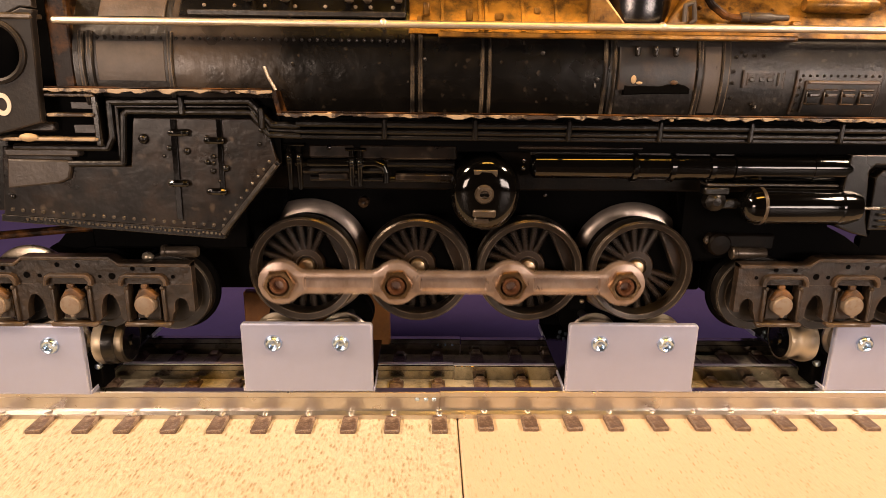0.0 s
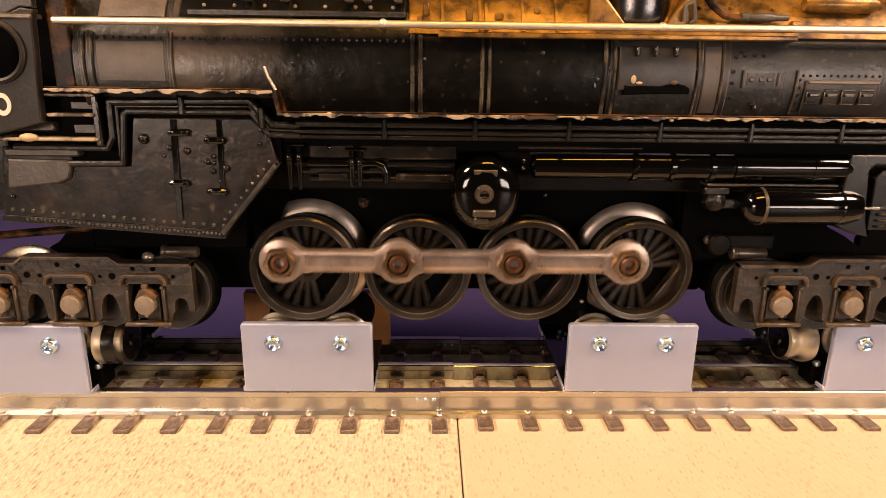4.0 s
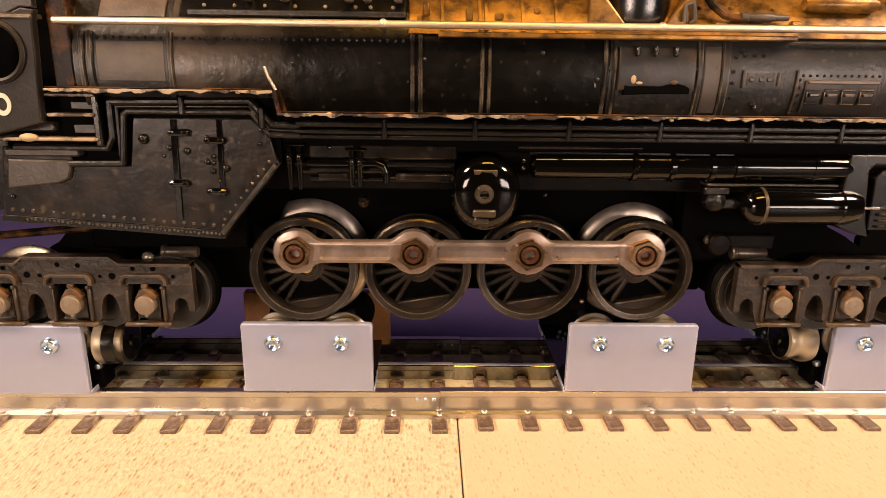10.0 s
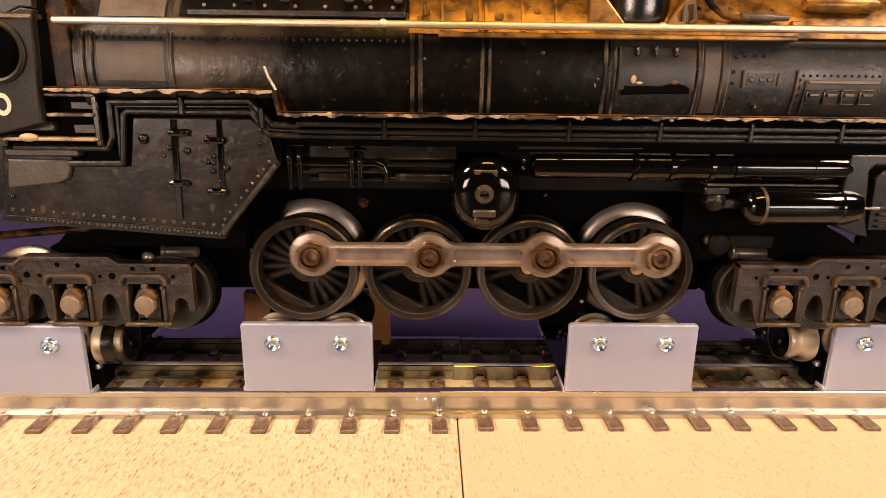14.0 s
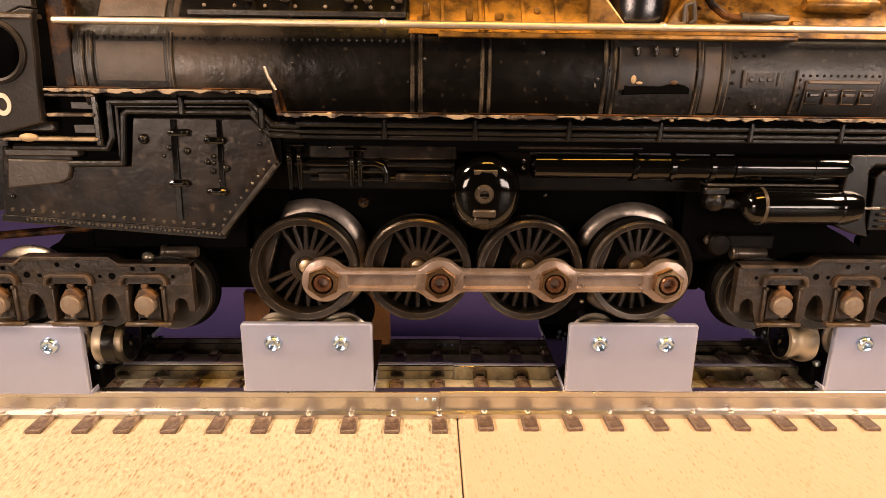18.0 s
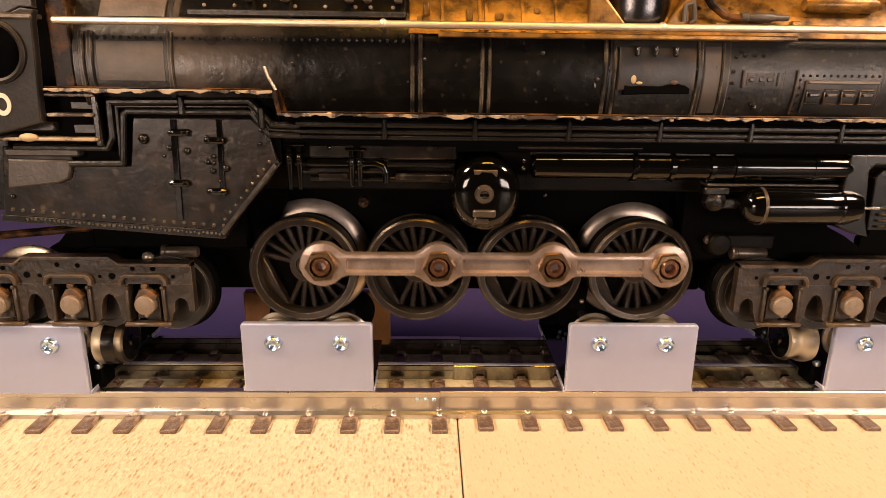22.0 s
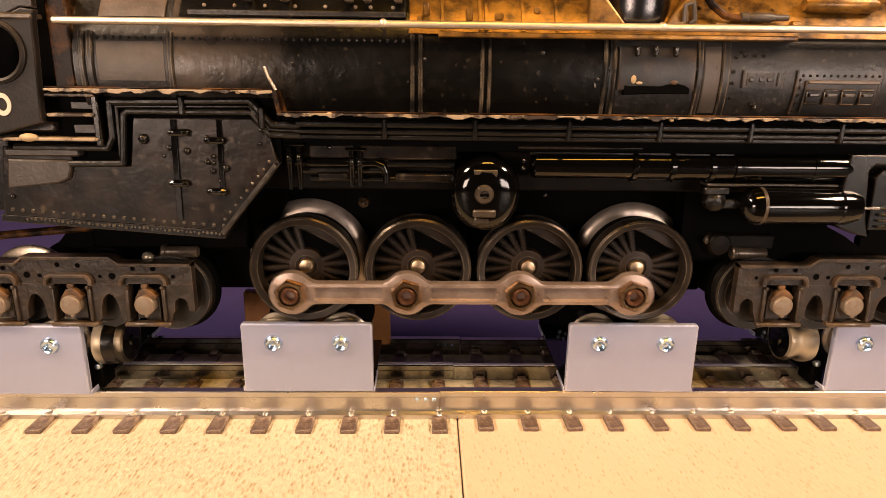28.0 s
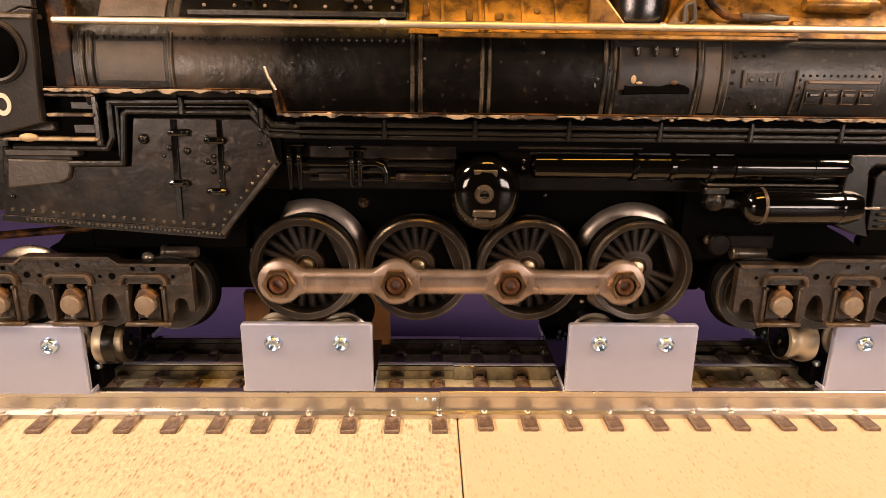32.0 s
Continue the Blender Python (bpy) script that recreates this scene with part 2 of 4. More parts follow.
WOOD = mat("brown_wooden_block", (0.25, 0.098, 0.018), 0.6, vary=0.3, second=(0.15, 0.058, 0.012), amount=0.42, spot=90, edge=0.15, stretch=3.0)
WALLPAINT = mat("unseen_room_paint", (0.06, 0.05, 0.05), 0.9, vary=0.05, scale=3, bump=0.1, fine=60)
TABLETOP = mat("unseen_dark_tabletop", (0.02, 0.013, 0.009), 0.5, vary=0.3, scale=20)
RIVETBAND = mat("dark_brown_rivet_paint", (0.012, 0.009, 0.007), 0.3, spec=0.5, vary=0.4)
FIREBOX = mat("pitted_firebox_paint", (0.0032, 0.0024, 0.0018), 0.30, vary=0.6, scale=140, second=(0.017, 0.011, 0.0075), amount=0.45, spot=90, edge=0.1, bump=0.12, fine=500, spec=0.25, edges=(0.14, 0.11, 0.085), lumps=0.2, wide_scale=170, pits=(190, 0.25, (0.06, 0.045, 0.032)))
WHITE = mat("white_number_paint", (0.62, 0.54, 0.45), 0.5)


# ---------------------------------------------------------------- mesh helpers
def link_mesh(name, bm, material, parent=None, label="", at=None):
    bmesh.ops.remove_doubles(bm, verts=bm.verts, dist=1e-4)
    bmesh.ops.recalc_face_normals(bm, faces=bm.faces)
    for f in bm.faces:
        f.smooth = True
    for e in bm.edges:
        if len(e.link_faces) == 2:
            e.smooth = e.smooth and e.calc_face_angle(0) < 0.62
    bmesh.ops.scale(bm, vec=(S, S, S), verts=bm.verts)
    me = bpy.data.meshes.new(name)
    bm.to_mesh(me)
    bm.free()
    me.materials.append(material)
    ob = new(name, me)
    if parent is not None:
        ob.parent = parent
    if at is not None:
        ob.location = Vector(at) * S
    if label:
        tagged(ob, label)
    return ob


part = link_mesh


def thing(name, at, label, category, group="", kind=""):
    ob = new(name)
    ob.empty_display_size = 0.01
    ob.location = Vector(at) * S
    return tagged(ob, label, category, group, kind)


def box(bm, x0, x1, y0, y1, z0, z1, bevel=0.0, seg=1):
    res = bmesh.ops.create_cube(bm, size=1.0)
    for v in res["verts"]:
        v.co = Vector((x0 + (v.co.x + 0.5) * (x1 - x0), y0 + (v.co.y + 0.5) * (y1 - y0), z0 + (v.co.z + 0.5) * (z1 - z0)))
    if bevel:
        edges = list({e for v in res["verts"] for e in v.link_edges})
        bmesh.ops.bevel(bm, geom=edges, offset=bevel, segments=seg, affect="EDGES", profile=0.5)
    return bm


def slab(bm, outline, y0, y1, bevel=0.0):
    """A plate with the given outline in x and z, from y0 (front) to y1 (back); bevel rounds its front edge."""
    n = len(outline)
    cx, cz = sum(p[0] for p in outline) / n, sum(p[1] for p in outline) / n
    rings = []
    ins = []
    for i in range(n):
        a, b, c = Vector(outline[i - 1]), Vector(outline[i]), Vector(outline[(i + 1) % n])
        d1, d2 = (b - a).normalized(), (c - b).normalized()
        nn = Vector((-(d1.y + d2.y), d1.x + d2.x))
        nn = nn.normalized() if nn.length > 1e-6 else Vector((-d1.y, d1.x))
        ins.append(nn)
    area = sum(outline[i - 1][0] * outline[i][1] - outline[i][0] * outline[i - 1][1] for i in range(n))
    sgn = 1 if area > 0 else -1
    prof = [(y1, 0.0), (y0 + bevel, 0.0)]
    if bevel:
        prof += [(y0 + bevel * 0.3, bevel * 0.3), (y0, bevel)]
    for y, inset in prof:
        rings.append([bm.verts.new((p[0] + sgn * q.x * inset, y, p[1] + sgn * q.y * inset)) for p, q in zip(outline, ins)])
    for r0, r1 in zip(rings, rings[1:]):
        for i in range(n):
            bm.faces.new((r0[i - 1], r0[i], r1[i], r1[i - 1]))
    cap = bm.faces.new(rings[-1])
    bm.faces.new(rings[0][::-1])
    for e in cap.edges:
        e.smooth = False
    return bm


def lathe(bm, profile, centre=(0, 0, 0), axis="y", n=48, a0=0.0, a1=360.0):
    """Turns (radius, along) points about an axis through centre."""
    full = abs(a1 - a0) >= 359.9
    steps = n if full else n + 1
    rows = []
    for k in range(steps):
        a = radians(a0 + (a1 - a0) * k / n)
        row = []
        for r, h in profile:
            u, w = r * math.cos(a), r * math.sin(a)
            p = (u, h, w) if axis == "y" else (h, u, w) if axis == "x" else (u, w, h)
            row.append(bm.verts.new(Vector(p) + Vector(centre)))
        rows.append(row)
    pairs = zip(rows, rows[1:] + rows[:1]) if full else zip(rows, rows[1:])
    for r0, r1 in pairs:
        for i in range(len(profile) - 1):
            bm.faces.new((r0[i], r0[i + 1], r1[i + 1], r1[i]))
    return bm


def rod_between(bm, p0, p1, r, n=12):
    p0, p1 = Vector(p0), Vector(p1)
    d = p1 - p0
    m = Matrix.Translation((p0 + p1) / 2) @ d.to_track_quat("Z", "Y").to_matrix().to_4x4()
    bmesh.ops.create_cone(bm, cap_ends=True, segments=n, radius1=r, radius2=r, depth=d.length, matrix=m)
    return bm


def ball(bm, at, r, sx=1, sy=1, sz=1, u=10, v=6):
    m = Matrix.Translation(at) @ Matrix.Diagonal((sx, sy, sz, 1))
    bmesh.ops.create_uvsphere(bm, u_segments=u, v_segments=v, radius=r, matrix=m)
    return bm


def tube(bm, points, r, n=10):
    """A bent pipe through the points."""
    for a, b in zip(points, points[1:]):
        rod_between(bm, a, b, r, n)
    for p in points[1:-1]:
        ball(bm, p, r * 1.01, u=n, v=6)
    return bm


def B():
    return bmesh.new()


# ---------------------------------------------------------------- setting
ground = link_mesh("ground", box(B(), -420, 9.4, -58, 58, -28, -9.1, 0.8), BOARD)
tagged(ground, "cream pebble-textured board under the track", "board", kind="structure")
ground2 = link_mesh("ground", box(B(), 9.8, 460, -58, 58, -28, -9.15, 0.8), BOARD2)
tagged(ground2, "cream smoother board butted against the textured one", "board", kind="structure")
# unseen dark tabletop, added so the black paint mirrors less
tabletop = link_mesh("tabletop", box(B(), -900, 900, -900, 600, -50, -28, 2), TABLETOP)
tagged(tabletop, "unseen dark tabletop under the boards", "table", kind="structure")
cover = link_mesh("table_cover", box(B(), -900, 900, 60, 420, -28, -26.5, 0.5), CLOTH)
tagged(cover, "purple cloth spread over the table behind the boards", "cloth", kind="structure")
backdrop = link_mesh("backdrop", box(B(), -900, 900, 420, 424, -28, 620), CLOTH)
tagged(backdrop, "plain purple cloth backdrop behind the track", "backdrop", kind="structure")
# unseen room shell, kept dark so reflections stay black
for nm, b in (("wall_west", (-1500, -1480, -1500, 600, -800, 1600)), ("wall_east", (1480, 1500, -1500, 600, -800, 1600)),
              ("wall_south", (-1500, 1500, -1520, -1500, -800, 1600)), ("wall_north", (-1500, 1500, 600, 620, -800, 1600))):
    tagged(link_mesh(nm, box(B(), *b), WALLPAINT), "plain dark room wall, unseen", "wall", kind="structure")
tagged(link_mesh("ceiling", box(B(), -1500, 1500, -1500, 600, 1600, 1620), WALLPAINT), "plain ceiling of the room", "ceiling", kind="structure")
tagged(link_mesh("floor", box(B(), -1500, 1500, -1500, 600, -820, -800), WALLPAINT), "plain floor of the room", "floor", kind="structure")

block = link_mesh("wooden_block", box(B(), -27.2, 27.2, -2.0, 2.0, 0, 21.3, 0.6), WOOD, at=(-41.9, 40.0, -0.8))
tagged(block, "brown wooden block standing behind the track", "block")


# ---------------------------------------------------------------- track
def rail_profile(bm, x0, x1, y, h=8.0, head=1.5, web=1.0, foot=3.0):
    pts = [(-head, 0), (-head * 0.8, 0.25), (head * 0.8, 0.25), (head, 0), (head, -1.6), (web, -2.2), (web, -h + 1.0), (foot, -h + 0.7), (foot, -h - 0.8),
           (-foot, -h - 0.8), (-foot, -h + 0.7), (-web, -h + 1.0), (-web, -2.2), (-head, -1.6)]
    a = [bm.verts.new((x0, y + p[0], p[1] - 0.25)) for p in pts]
    b = [bm.verts.new((x1, y + p[0], p[1] - 0.25)) for p in pts]
    for i in range(len(pts)):
        bm.faces.new((a[i - 1], a[i], b[i], b[i - 1]))
    bm.faces.new(a[::-1])
    bm.faces.new(b)
    return bm


track = thing("track", (0, 18, -10), "three-rail model railway track on dark wooden ties", "track")
TB = (0, -18, 10)
part("rail", rail_profile(B(), -300, 3.75, 1.4, head=1.7), RAIL, track, "shiny tinned steel rail", TB)
part("rail", rail_profile(B(), 3.95, 320, 1.9, head=1.6), RAIL, track, "shiny tinned steel rail", TB)
for x in (-3.6, -0.7, 1.9):
    bm = B()
    ball(bm, (x, -0.2, -2.6), 0.72, sy=0.7, u=12, v=8)
    part("joint_pin", bm, SCREW, track, "bright pin at the rail joint", TB)
# highlight on the centre rail, laid on as thin pale strips
bm = B()
box(bm, -300, 8.9, 19.6, 21.6, -0.1, 0.12, 0.04)
part("centre_rail_top", bm, RAIL_GLINT, track, "pale strip painting the reflection along the centre rail", TB)
part("centre_rail_top", box(B(), 9.1, 320, 19.0, 20.8, -0.1, 0.12, 0.04), RAIL_GLINT, track, "pale strip painting the highlight along the centre rail", TB)
part("centre_rail", rail_profile(B(), -300, 8.9, 20.6, head=1.5), MIDRAIL, track, "darker grey centre rail", TB)
part("centre_rail", rail_profile(B(), 9.1, 320, 19.9, head=1.2), MIDRAIL, track, "darker grey centre rail", TB)
part("rail", rail_profile(B(), -300, 12.2, 43.4), DARKRAIL, track, "far steel rail, its shade put into the colour", TB)
part("rail", rail_profile(B(), 12.5, 320, 42.6), DARKRAIL, track, "far steel rail, its shade put into the colour", TB)
for x in (3.6, 6.4, 9.2):
    bm = B()
    ball(bm, (x, 41.8, -2.4), 0.5, sy=0.7, u=10, v=6)
    part("joint_pin", bm, SCREW, track, "small pin at the far rail joint", TB)
roadbed = link_mesh("roadbed", box(B(), -300, 320, 4.6, 40.0, -9.6, -5.6), BALLAST)
tagged(roadbed, "dusty cream strip of board between the rails", "roadbed", kind="structure")
tie_me = clip_me = spike_me = None
TIE_X = [3.0 - 14.0 * k for k in range(20)] + [18.9 + 13.72 * k for k in range(20)]
for x in TIE_X:
    x += random.uniform(-0.5, 0.5)
    turn = radians(random.uniform(-1.5, 1.5))
    if tie_me is None:
        bm = B()
        box(bm, -2.45, 2.45, -28.2, 30.2, 0, 2.2, 0.3)
        tie_me = part("tie", bm, TIE, track).data
        bm = B()
        for y0, y1 in ((-13.2, -0.8), (5.6, 21.4)):
            box(bm, -2.5, 2.5, y0, y1, 4.2, 5.4, 0.3)
            for y in (y0 + 1.6, y1 - 1.6):
                slab(bm, [(-1.9, 5.2), (1.9, 5.2), (1.2, 6.4), (-1.2, 6.4)], y - 1.2, y + 1.2, 0.3)
        clip_me = part("rail_clip", bm, TIE, track).data
        bm = B()
        ball(bm, (0, -18.6, 2.4), 1.0, sx=1.1, sy=1.6, sz=0.7, u=8, v=6)
        spike_me = part("rail_spike", bm, RAIL, track).data
        made = [o for o in track.children if o.data in (tie_me, clip_me, spike_me)]
    else:
        made = [new("tie", tie_me), new("rail_clip", clip_me), new("rail_spike", spike_me)]
    for ob in made:
        ob.parent = track
        ob.location = Vector((x, 0 if x < 9 else 1.5, 0)) * S
        ob.rotation_euler = (0, 0, turn)


# ---------------------------------------------------------------- roller stands
def roller(bm, at):
    x, y, z = at
    lathe(bm, [(0.01, -3.0), (7.0, -3.0), (7.8, -2.6), (7.9, -1.7), (6.9, -1.2), (6.9, 1.4), (8.1, 2.0), (8.1, 2.7), (7.6, 3.0), (0.01, 3.0)], (x, y, z), "y", 40)
    return bm


def roller_stand(at, label, yaw=0.0, wide=0.0):
    st = thing("roller_stand", at, label, "roller stand", "roller stands under the wheels")
    st.rotation_euler = (0, 0, radians(yaw))
    w = 20.7

    def plate(y0, y1):
        bm = B()
        pts = []
        for cx, cz, a in ((w - 1.2, 22.5, 0), (-w + 1.2, 22.5, 90)):
            for k in range(5):
                t = radians(a + k * 22.5)
                pts.append((cx + 1.2 * math.cos(t), cz + 1.2 * math.sin(t)))
        pts += [(-w, 0.0), (w, 0.0)]
        return slab(bm, pts, y0, y1, 0.6)

    part("front_plate", plate(0, 1.6), ALU, st, "brushed aluminium plate, edge highlight painted along its rim")
    # back plate: shade under the locomotive is put into its near-black
    part("back_plate", box(B(), -w, w, 53.6, 55.0, 0.0, 22.0 if wide else 8.4, 0.4), SHADE_BLACK, st, "back plate painted near-black for its shade")
    # base plate black: the locomotive's dark reflection painted in
    bm = B()
    box(bm, -w, w, 1.6, 53.6, 0.0, 1.4, 0.2)
    part("base_plate", bm, BLACKGLASS, st, "polished base plate, its dark reflection put into the black")
    for x in (-w - 0.25, w + 0.25):
        bm = B()
        box(bm, x - 0.25, x + 0.25, 0.3, 13.0, 0.1, 1.5, 0.15)
        part("base_edge", bm, ALU, st, "bright edge of the base plate")
        part("base_edge", box(B(), x - 0.3, x + 0.3, 45.0, 53.4, 0.1, 1.6, 0.15), ALU, st, "bright edge of the base plate")
    for x, y, z in ((-12.6, 53.4, 6.8), (-10.4, 53.4, 7.6), (-12.2, 53.4, 4.6), (-9.8, 53.4, 5.4), (15.2, 53.4, 6.0), (12.2, 53.4, 4.2)):
        bm = B()
        ball(bm, (x, y, z), 0.75, sy=0.6, u=10, v=6)
        part("small_screw", bm, SCREW, st)
    for x in (-10.6, 10.6):
        bm = B()
        lathe(bm, [(0.01, -0.5), (1.2, -0.4), (1.35, -1.3), (1.9, -1.45), (2.4, -1.1), (2.75, -0.4), (2.8, 0.2)], (x, 0, 17.0), "y", 24)
        part("screw", bm, SCREW, st, "bright socket screw")
        bm = B()
        rod_between(bm, (x, 0.4, 17.0), (x, 36.4, 17.0), 1.5, 12)
        part("axle", bm, STEEL, st)
        # front roller cream, back roller near-black with its shade in the colour
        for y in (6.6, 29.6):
            part("roller", roller(B(), (x, y, 15.9)), ROLLER if y < 10 else SHADE_BLACK, st, "rounded cream-tinted steel roller" if y < 10 else "steel roller painted near-black for its shade")
    if wide:
        # a guide roller beside the stand, its axle along the track, with a black end facing the next stand
        side = 1 if wide > 0 else -1
        bm = B()
        xa = 21.8 if side > 0 else 24.0
        lathe(bm, [(0.05, 0.0), (6.6, 0.0), (7.6, 0.7), (7.9, 2.0), (7.7, 4.0), (7.0, 5.4), (7.0, 7.4), (7.4, 8.6), (7.2, 9.6), (6.4, 10.0)], (0, 0, 0), "x", 48)
        for v in bm.verts:
            v.co = Vector((side * (xa + v.co.x), 8.6 + v.co.y, 15.4 + v.co.z))
        wheel = part("guide_roller", bm, SHINY, st, "pale steel guide roller with dark reflections painted on")
        if side > 0:
            # black band paints the dark groove between the roller's flanges
            bm = B()
            lathe(bm, [(7.6, 3.4), (7.95, 3.8), (7.75, 5.6), (7.5, 7.0), (7.0, 7.4)], (0, 0, 0), "x", 40)
            for v in bm.verts:
                v.co = Vector((side * (xa + v.co.x), 8.6 + v.co.y, 15.4 + v.co.z))
            part("rubber_band", bm, BLACK, wheel, "raised black band standing in for the roller's dark groove")
        bm = B()
        lathe(bm, [(0.05, 10.6), (1.6, 10.6), (1.9, 9.9), (6.4, 9.7), (6.5, 9.2)], (0, 0, 0), "x", 40)
        for v in bm.verts:
            v.co = Vector((side * (xa + v.co.x), 8.6 + v.co.y, 15.4 + v.co.z))
        part("end_disc", bm, BLACKGLASS, wheel, "black polished end of the roller")
        bm = B()
        lathe(bm, [(0.05, -0.7), (0.9, -0.6), (1.2, 0.0), (1.2, 1.0)], (side * 21.9, 4.4, 8.0), "y", 16)
        part("set_screw", bm, SCREW, wheel, "bright set screw")
        bm = B()
        box(bm, min(side * 19, side * 23), max(side * 19, side * 23), 4.6, 12.0, 0.0, 11.0, 0.4)
        part("roller_bracket", bm, SHADE_BLACK, st)
    return st


roller_stand((-128.0, -1.8, -0.2), "aluminium roller stand under the rear truck", -0.6, 21.0)
roller_stand((-38.4, 0, 0), "aluminium roller stand under the rear driving wheel")
roller_stand((65.2, 0, 0), "aluminium roller stand under the front driving wheel", -0.6)
roller_stand((151.4, 1.0, 0), "aluminium roller stand under the front truck", 1.0, -21.6)

# ---------------------------------------------------------------- locomotive
loco = thing("model_locomotive", (0, 18, 20), "black cast model steam locomotive with chipped paint, standing on roller stands", "model train")
LB = (0, -18, -20)
CY, CZ, CR = 18.0, 100.0, 27.5


def skin(z, lift=0.0):
    """The y of the boiler's near side at height z."""
    return CY - math.sqrt((CR + lift) ** 2 - (z - CZ) ** 2)


def lp(name, bm, m, label="", parent=None):
    return part(name, bm, m, loco if parent is None else parent, label, LB if parent is None else None)


def arc_band(x0, x1, z0, z1, lift, thick=0.6):
    a0 = math.degrees(math.pi - math.asin((z1 - CZ) / (CR + lift)))
    a1 = math.degrees(math.pi - math.asin((z0 - CZ) / (CR + lift)))
    r = CR + lift
    e = min(0.3, (x1 - x0) / 3)
    return lathe(B(), [(CR - 1, x0), (r - thick * 0.4, x0), (r, x0 + e), (r, x1 - e), (r - thick * 0.4, x1), (CR - 1, x1)], (0, CY, CZ), "x", 14, a0, a1)


# boiler barrel
bm = B()
lathe(bm, [(CR - 2, -94), (CR, -94), (CR, -68.2)], (0, CY, CZ), "x", 72, 60, 260)
boiler = lp("boiler_rear", bm, GREYBLACK, "dusty black boiler barrel, paler where the left highlight falls")
# middle darker, ends paler: where highlights fall is put into the paints
bm = B()
lathe(bm, [(CR, -68.2), (CR, 48.2)], (0, CY, CZ), "x", 72, 60, 260)
lp("boiler_middle", bm, CRACKED, "black boiler barrel, darker away from the highlights")
bm = B()
lathe(bm, [(CR, 48.2), (CR, 180)], (0, CY, CZ), "x", 72, 60, 260)
lp("boiler_front", bm, GREYBLACK, "black boiler barrel")
# dusty panel; its paler colour also holds the left highlight
lp("dusty_panel", arc_band(-88.0, -70.0, 96.9, 106.9, 0.14), DUSTY, "dusty panel of boiler skin, paler for the left highlight")
lp("dusty_panel", arc_band(73.6, 78.2, 90.0, 107.4, 0.4), DUSTY, "scuffed strip between two bands")
# casing coloured orange-brown for the lamplight on it
lp("boiler_casing", arc_band(-5.8, 180, 109.8, 121, 0.7), ORANGE_LIT, "upper casing with orange lamplight put into its brown")
for x0, x1 in ((-92.4, -90.9), (-90.2, -88.6), (-69.3, -67.8), (-5.4, -4.2), (-3.3, -2.0), (13.4, 14.5), (15.4, 16.4), (46.4, 47.5), (49.0, 50.0), (71.6, 73.2), (78.4, 80.6)):
    lp("boiler_band", arc_band(x0, x1, 89.0, 109.5, 0.8, 1.0), BAND)
bm = B()
for k in range(41):
    x = -89.6 + k * 2.06
    ball(bm, (x, skin(107.8) - 0.05, 107.8), 0.5, u=8, v=5)
rv = lp("rivets", bm, RIVETBAND, "row of small cast rivets")
tagged(rv, kind="stuff")
# raised panels low on the upper rear casing
# lit rear panel painted pale, the next one left black
lp("upper_panel", arc_band(-87.4, -70.2, 113.2, 121, 0.7), LIT_PALE)
lp("upper_panel", arc_band(-66.4, -6.6, 113.8, 121, 0.7), BLACK)
bm = B()
box(bm, -64, -6.5, skin(114.4, 1.6), skin(114.4) + 3, 113.6, 115.2, 0.3)
lp("casing_ledge", bm, GREYBLACK)
bm = B()
for x in (-60, -52, -44, -36, -28, -20, -16, -10):
    ball(bm, (x, skin(116.5, 0.7), 116.3), 0.6, u=8, v=5)
tagged(lp("rivets", bm, JOURNAL, "row of worn cast rivets"), kind="stuff")
for x in (-48.5, -38.6, -21.6, -16.8, -8.6):
    bm = B()
    box(bm, x - 1.0, x + 1.0, -9.4, -3, 117.4, 120, 0.5)
    lp("casing_lug", bm, JOURNAL, "lug rubbed to pale metal")
bm = B()
box(bm, 2.0, 97.0, -11.4, -4, 108.8, 110.2, 0.35)
lp("pipe_ledge", bm, ORANGE_LIT, "brown ledge under the handrail")
# relief on the brown casing
bm = B()
for x in (2.5, 12.5, 14.2, 24, 33, 44):
    lathe(bm, [(CR, x), (CR + 1.3, x + 0.2), (CR + 1.3, x + 1.0), (CR, x + 1.2)], (0, CY, CZ), "x", 8, 135, 158)
lp("casing_rib", bm, ORANGE_LIT)
bm = B()
tube(bm, [(71.5, -7.4, 122), (74.5, -7.6, 118.0), (78, -8.0, 115.4), (80.5, -8.2, 114.7), (84, -8.2, 114.6)], 1.0)
lp("casing_pipe", bm, STAIN)
bm = B()
lathe(bm, [(0.05, 82), (1.2, 82.2), (1.4, 84), (1.0, 84.6), (1.3, 86), (1.3, 90), (0.9, 91), (0.8, 95), (0.05, 95.4)], (0, -8.3, 114.9), "x", 14)
lp("check_valve", bm, DUSTY, "small dark valve on a pipe")
bm = B()
lathe(bm, [(0.05, 112.6), (9.0, 112.7), (9.3, 113.2), (9.4, 117.0), (9.8, 126)], (56.4, 0.4, 0), "z", 40)
lp("steam_dome", bm, DOME, "dark metal dome")
bm = B()
slab(bm, [(42.0, 112.0), (52.6, 112.0), (46.6, 119.2), (42.0, 122)], -8.2, -3, 0.8)
slab(bm, [(62.0, 112.0), (70.0, 112.0), (70.0, 122), (66.0, 117.5)], -7.6, -3, 0.8)
lp("dome_fairing", bm, ORANGE_LIT, "brown casing swept up round the dome")
bm = B()
tube(bm, [(67.2, -8.6, 113.6), (67.0, -8.8, 117.6), (69.2, -8.8, 118.4), (70.0, -8.6, 114.0), (68.8, -8.5, 113.0)], 0.6)
lp("bracket", bm, DUSTY, "looped grey bracket")
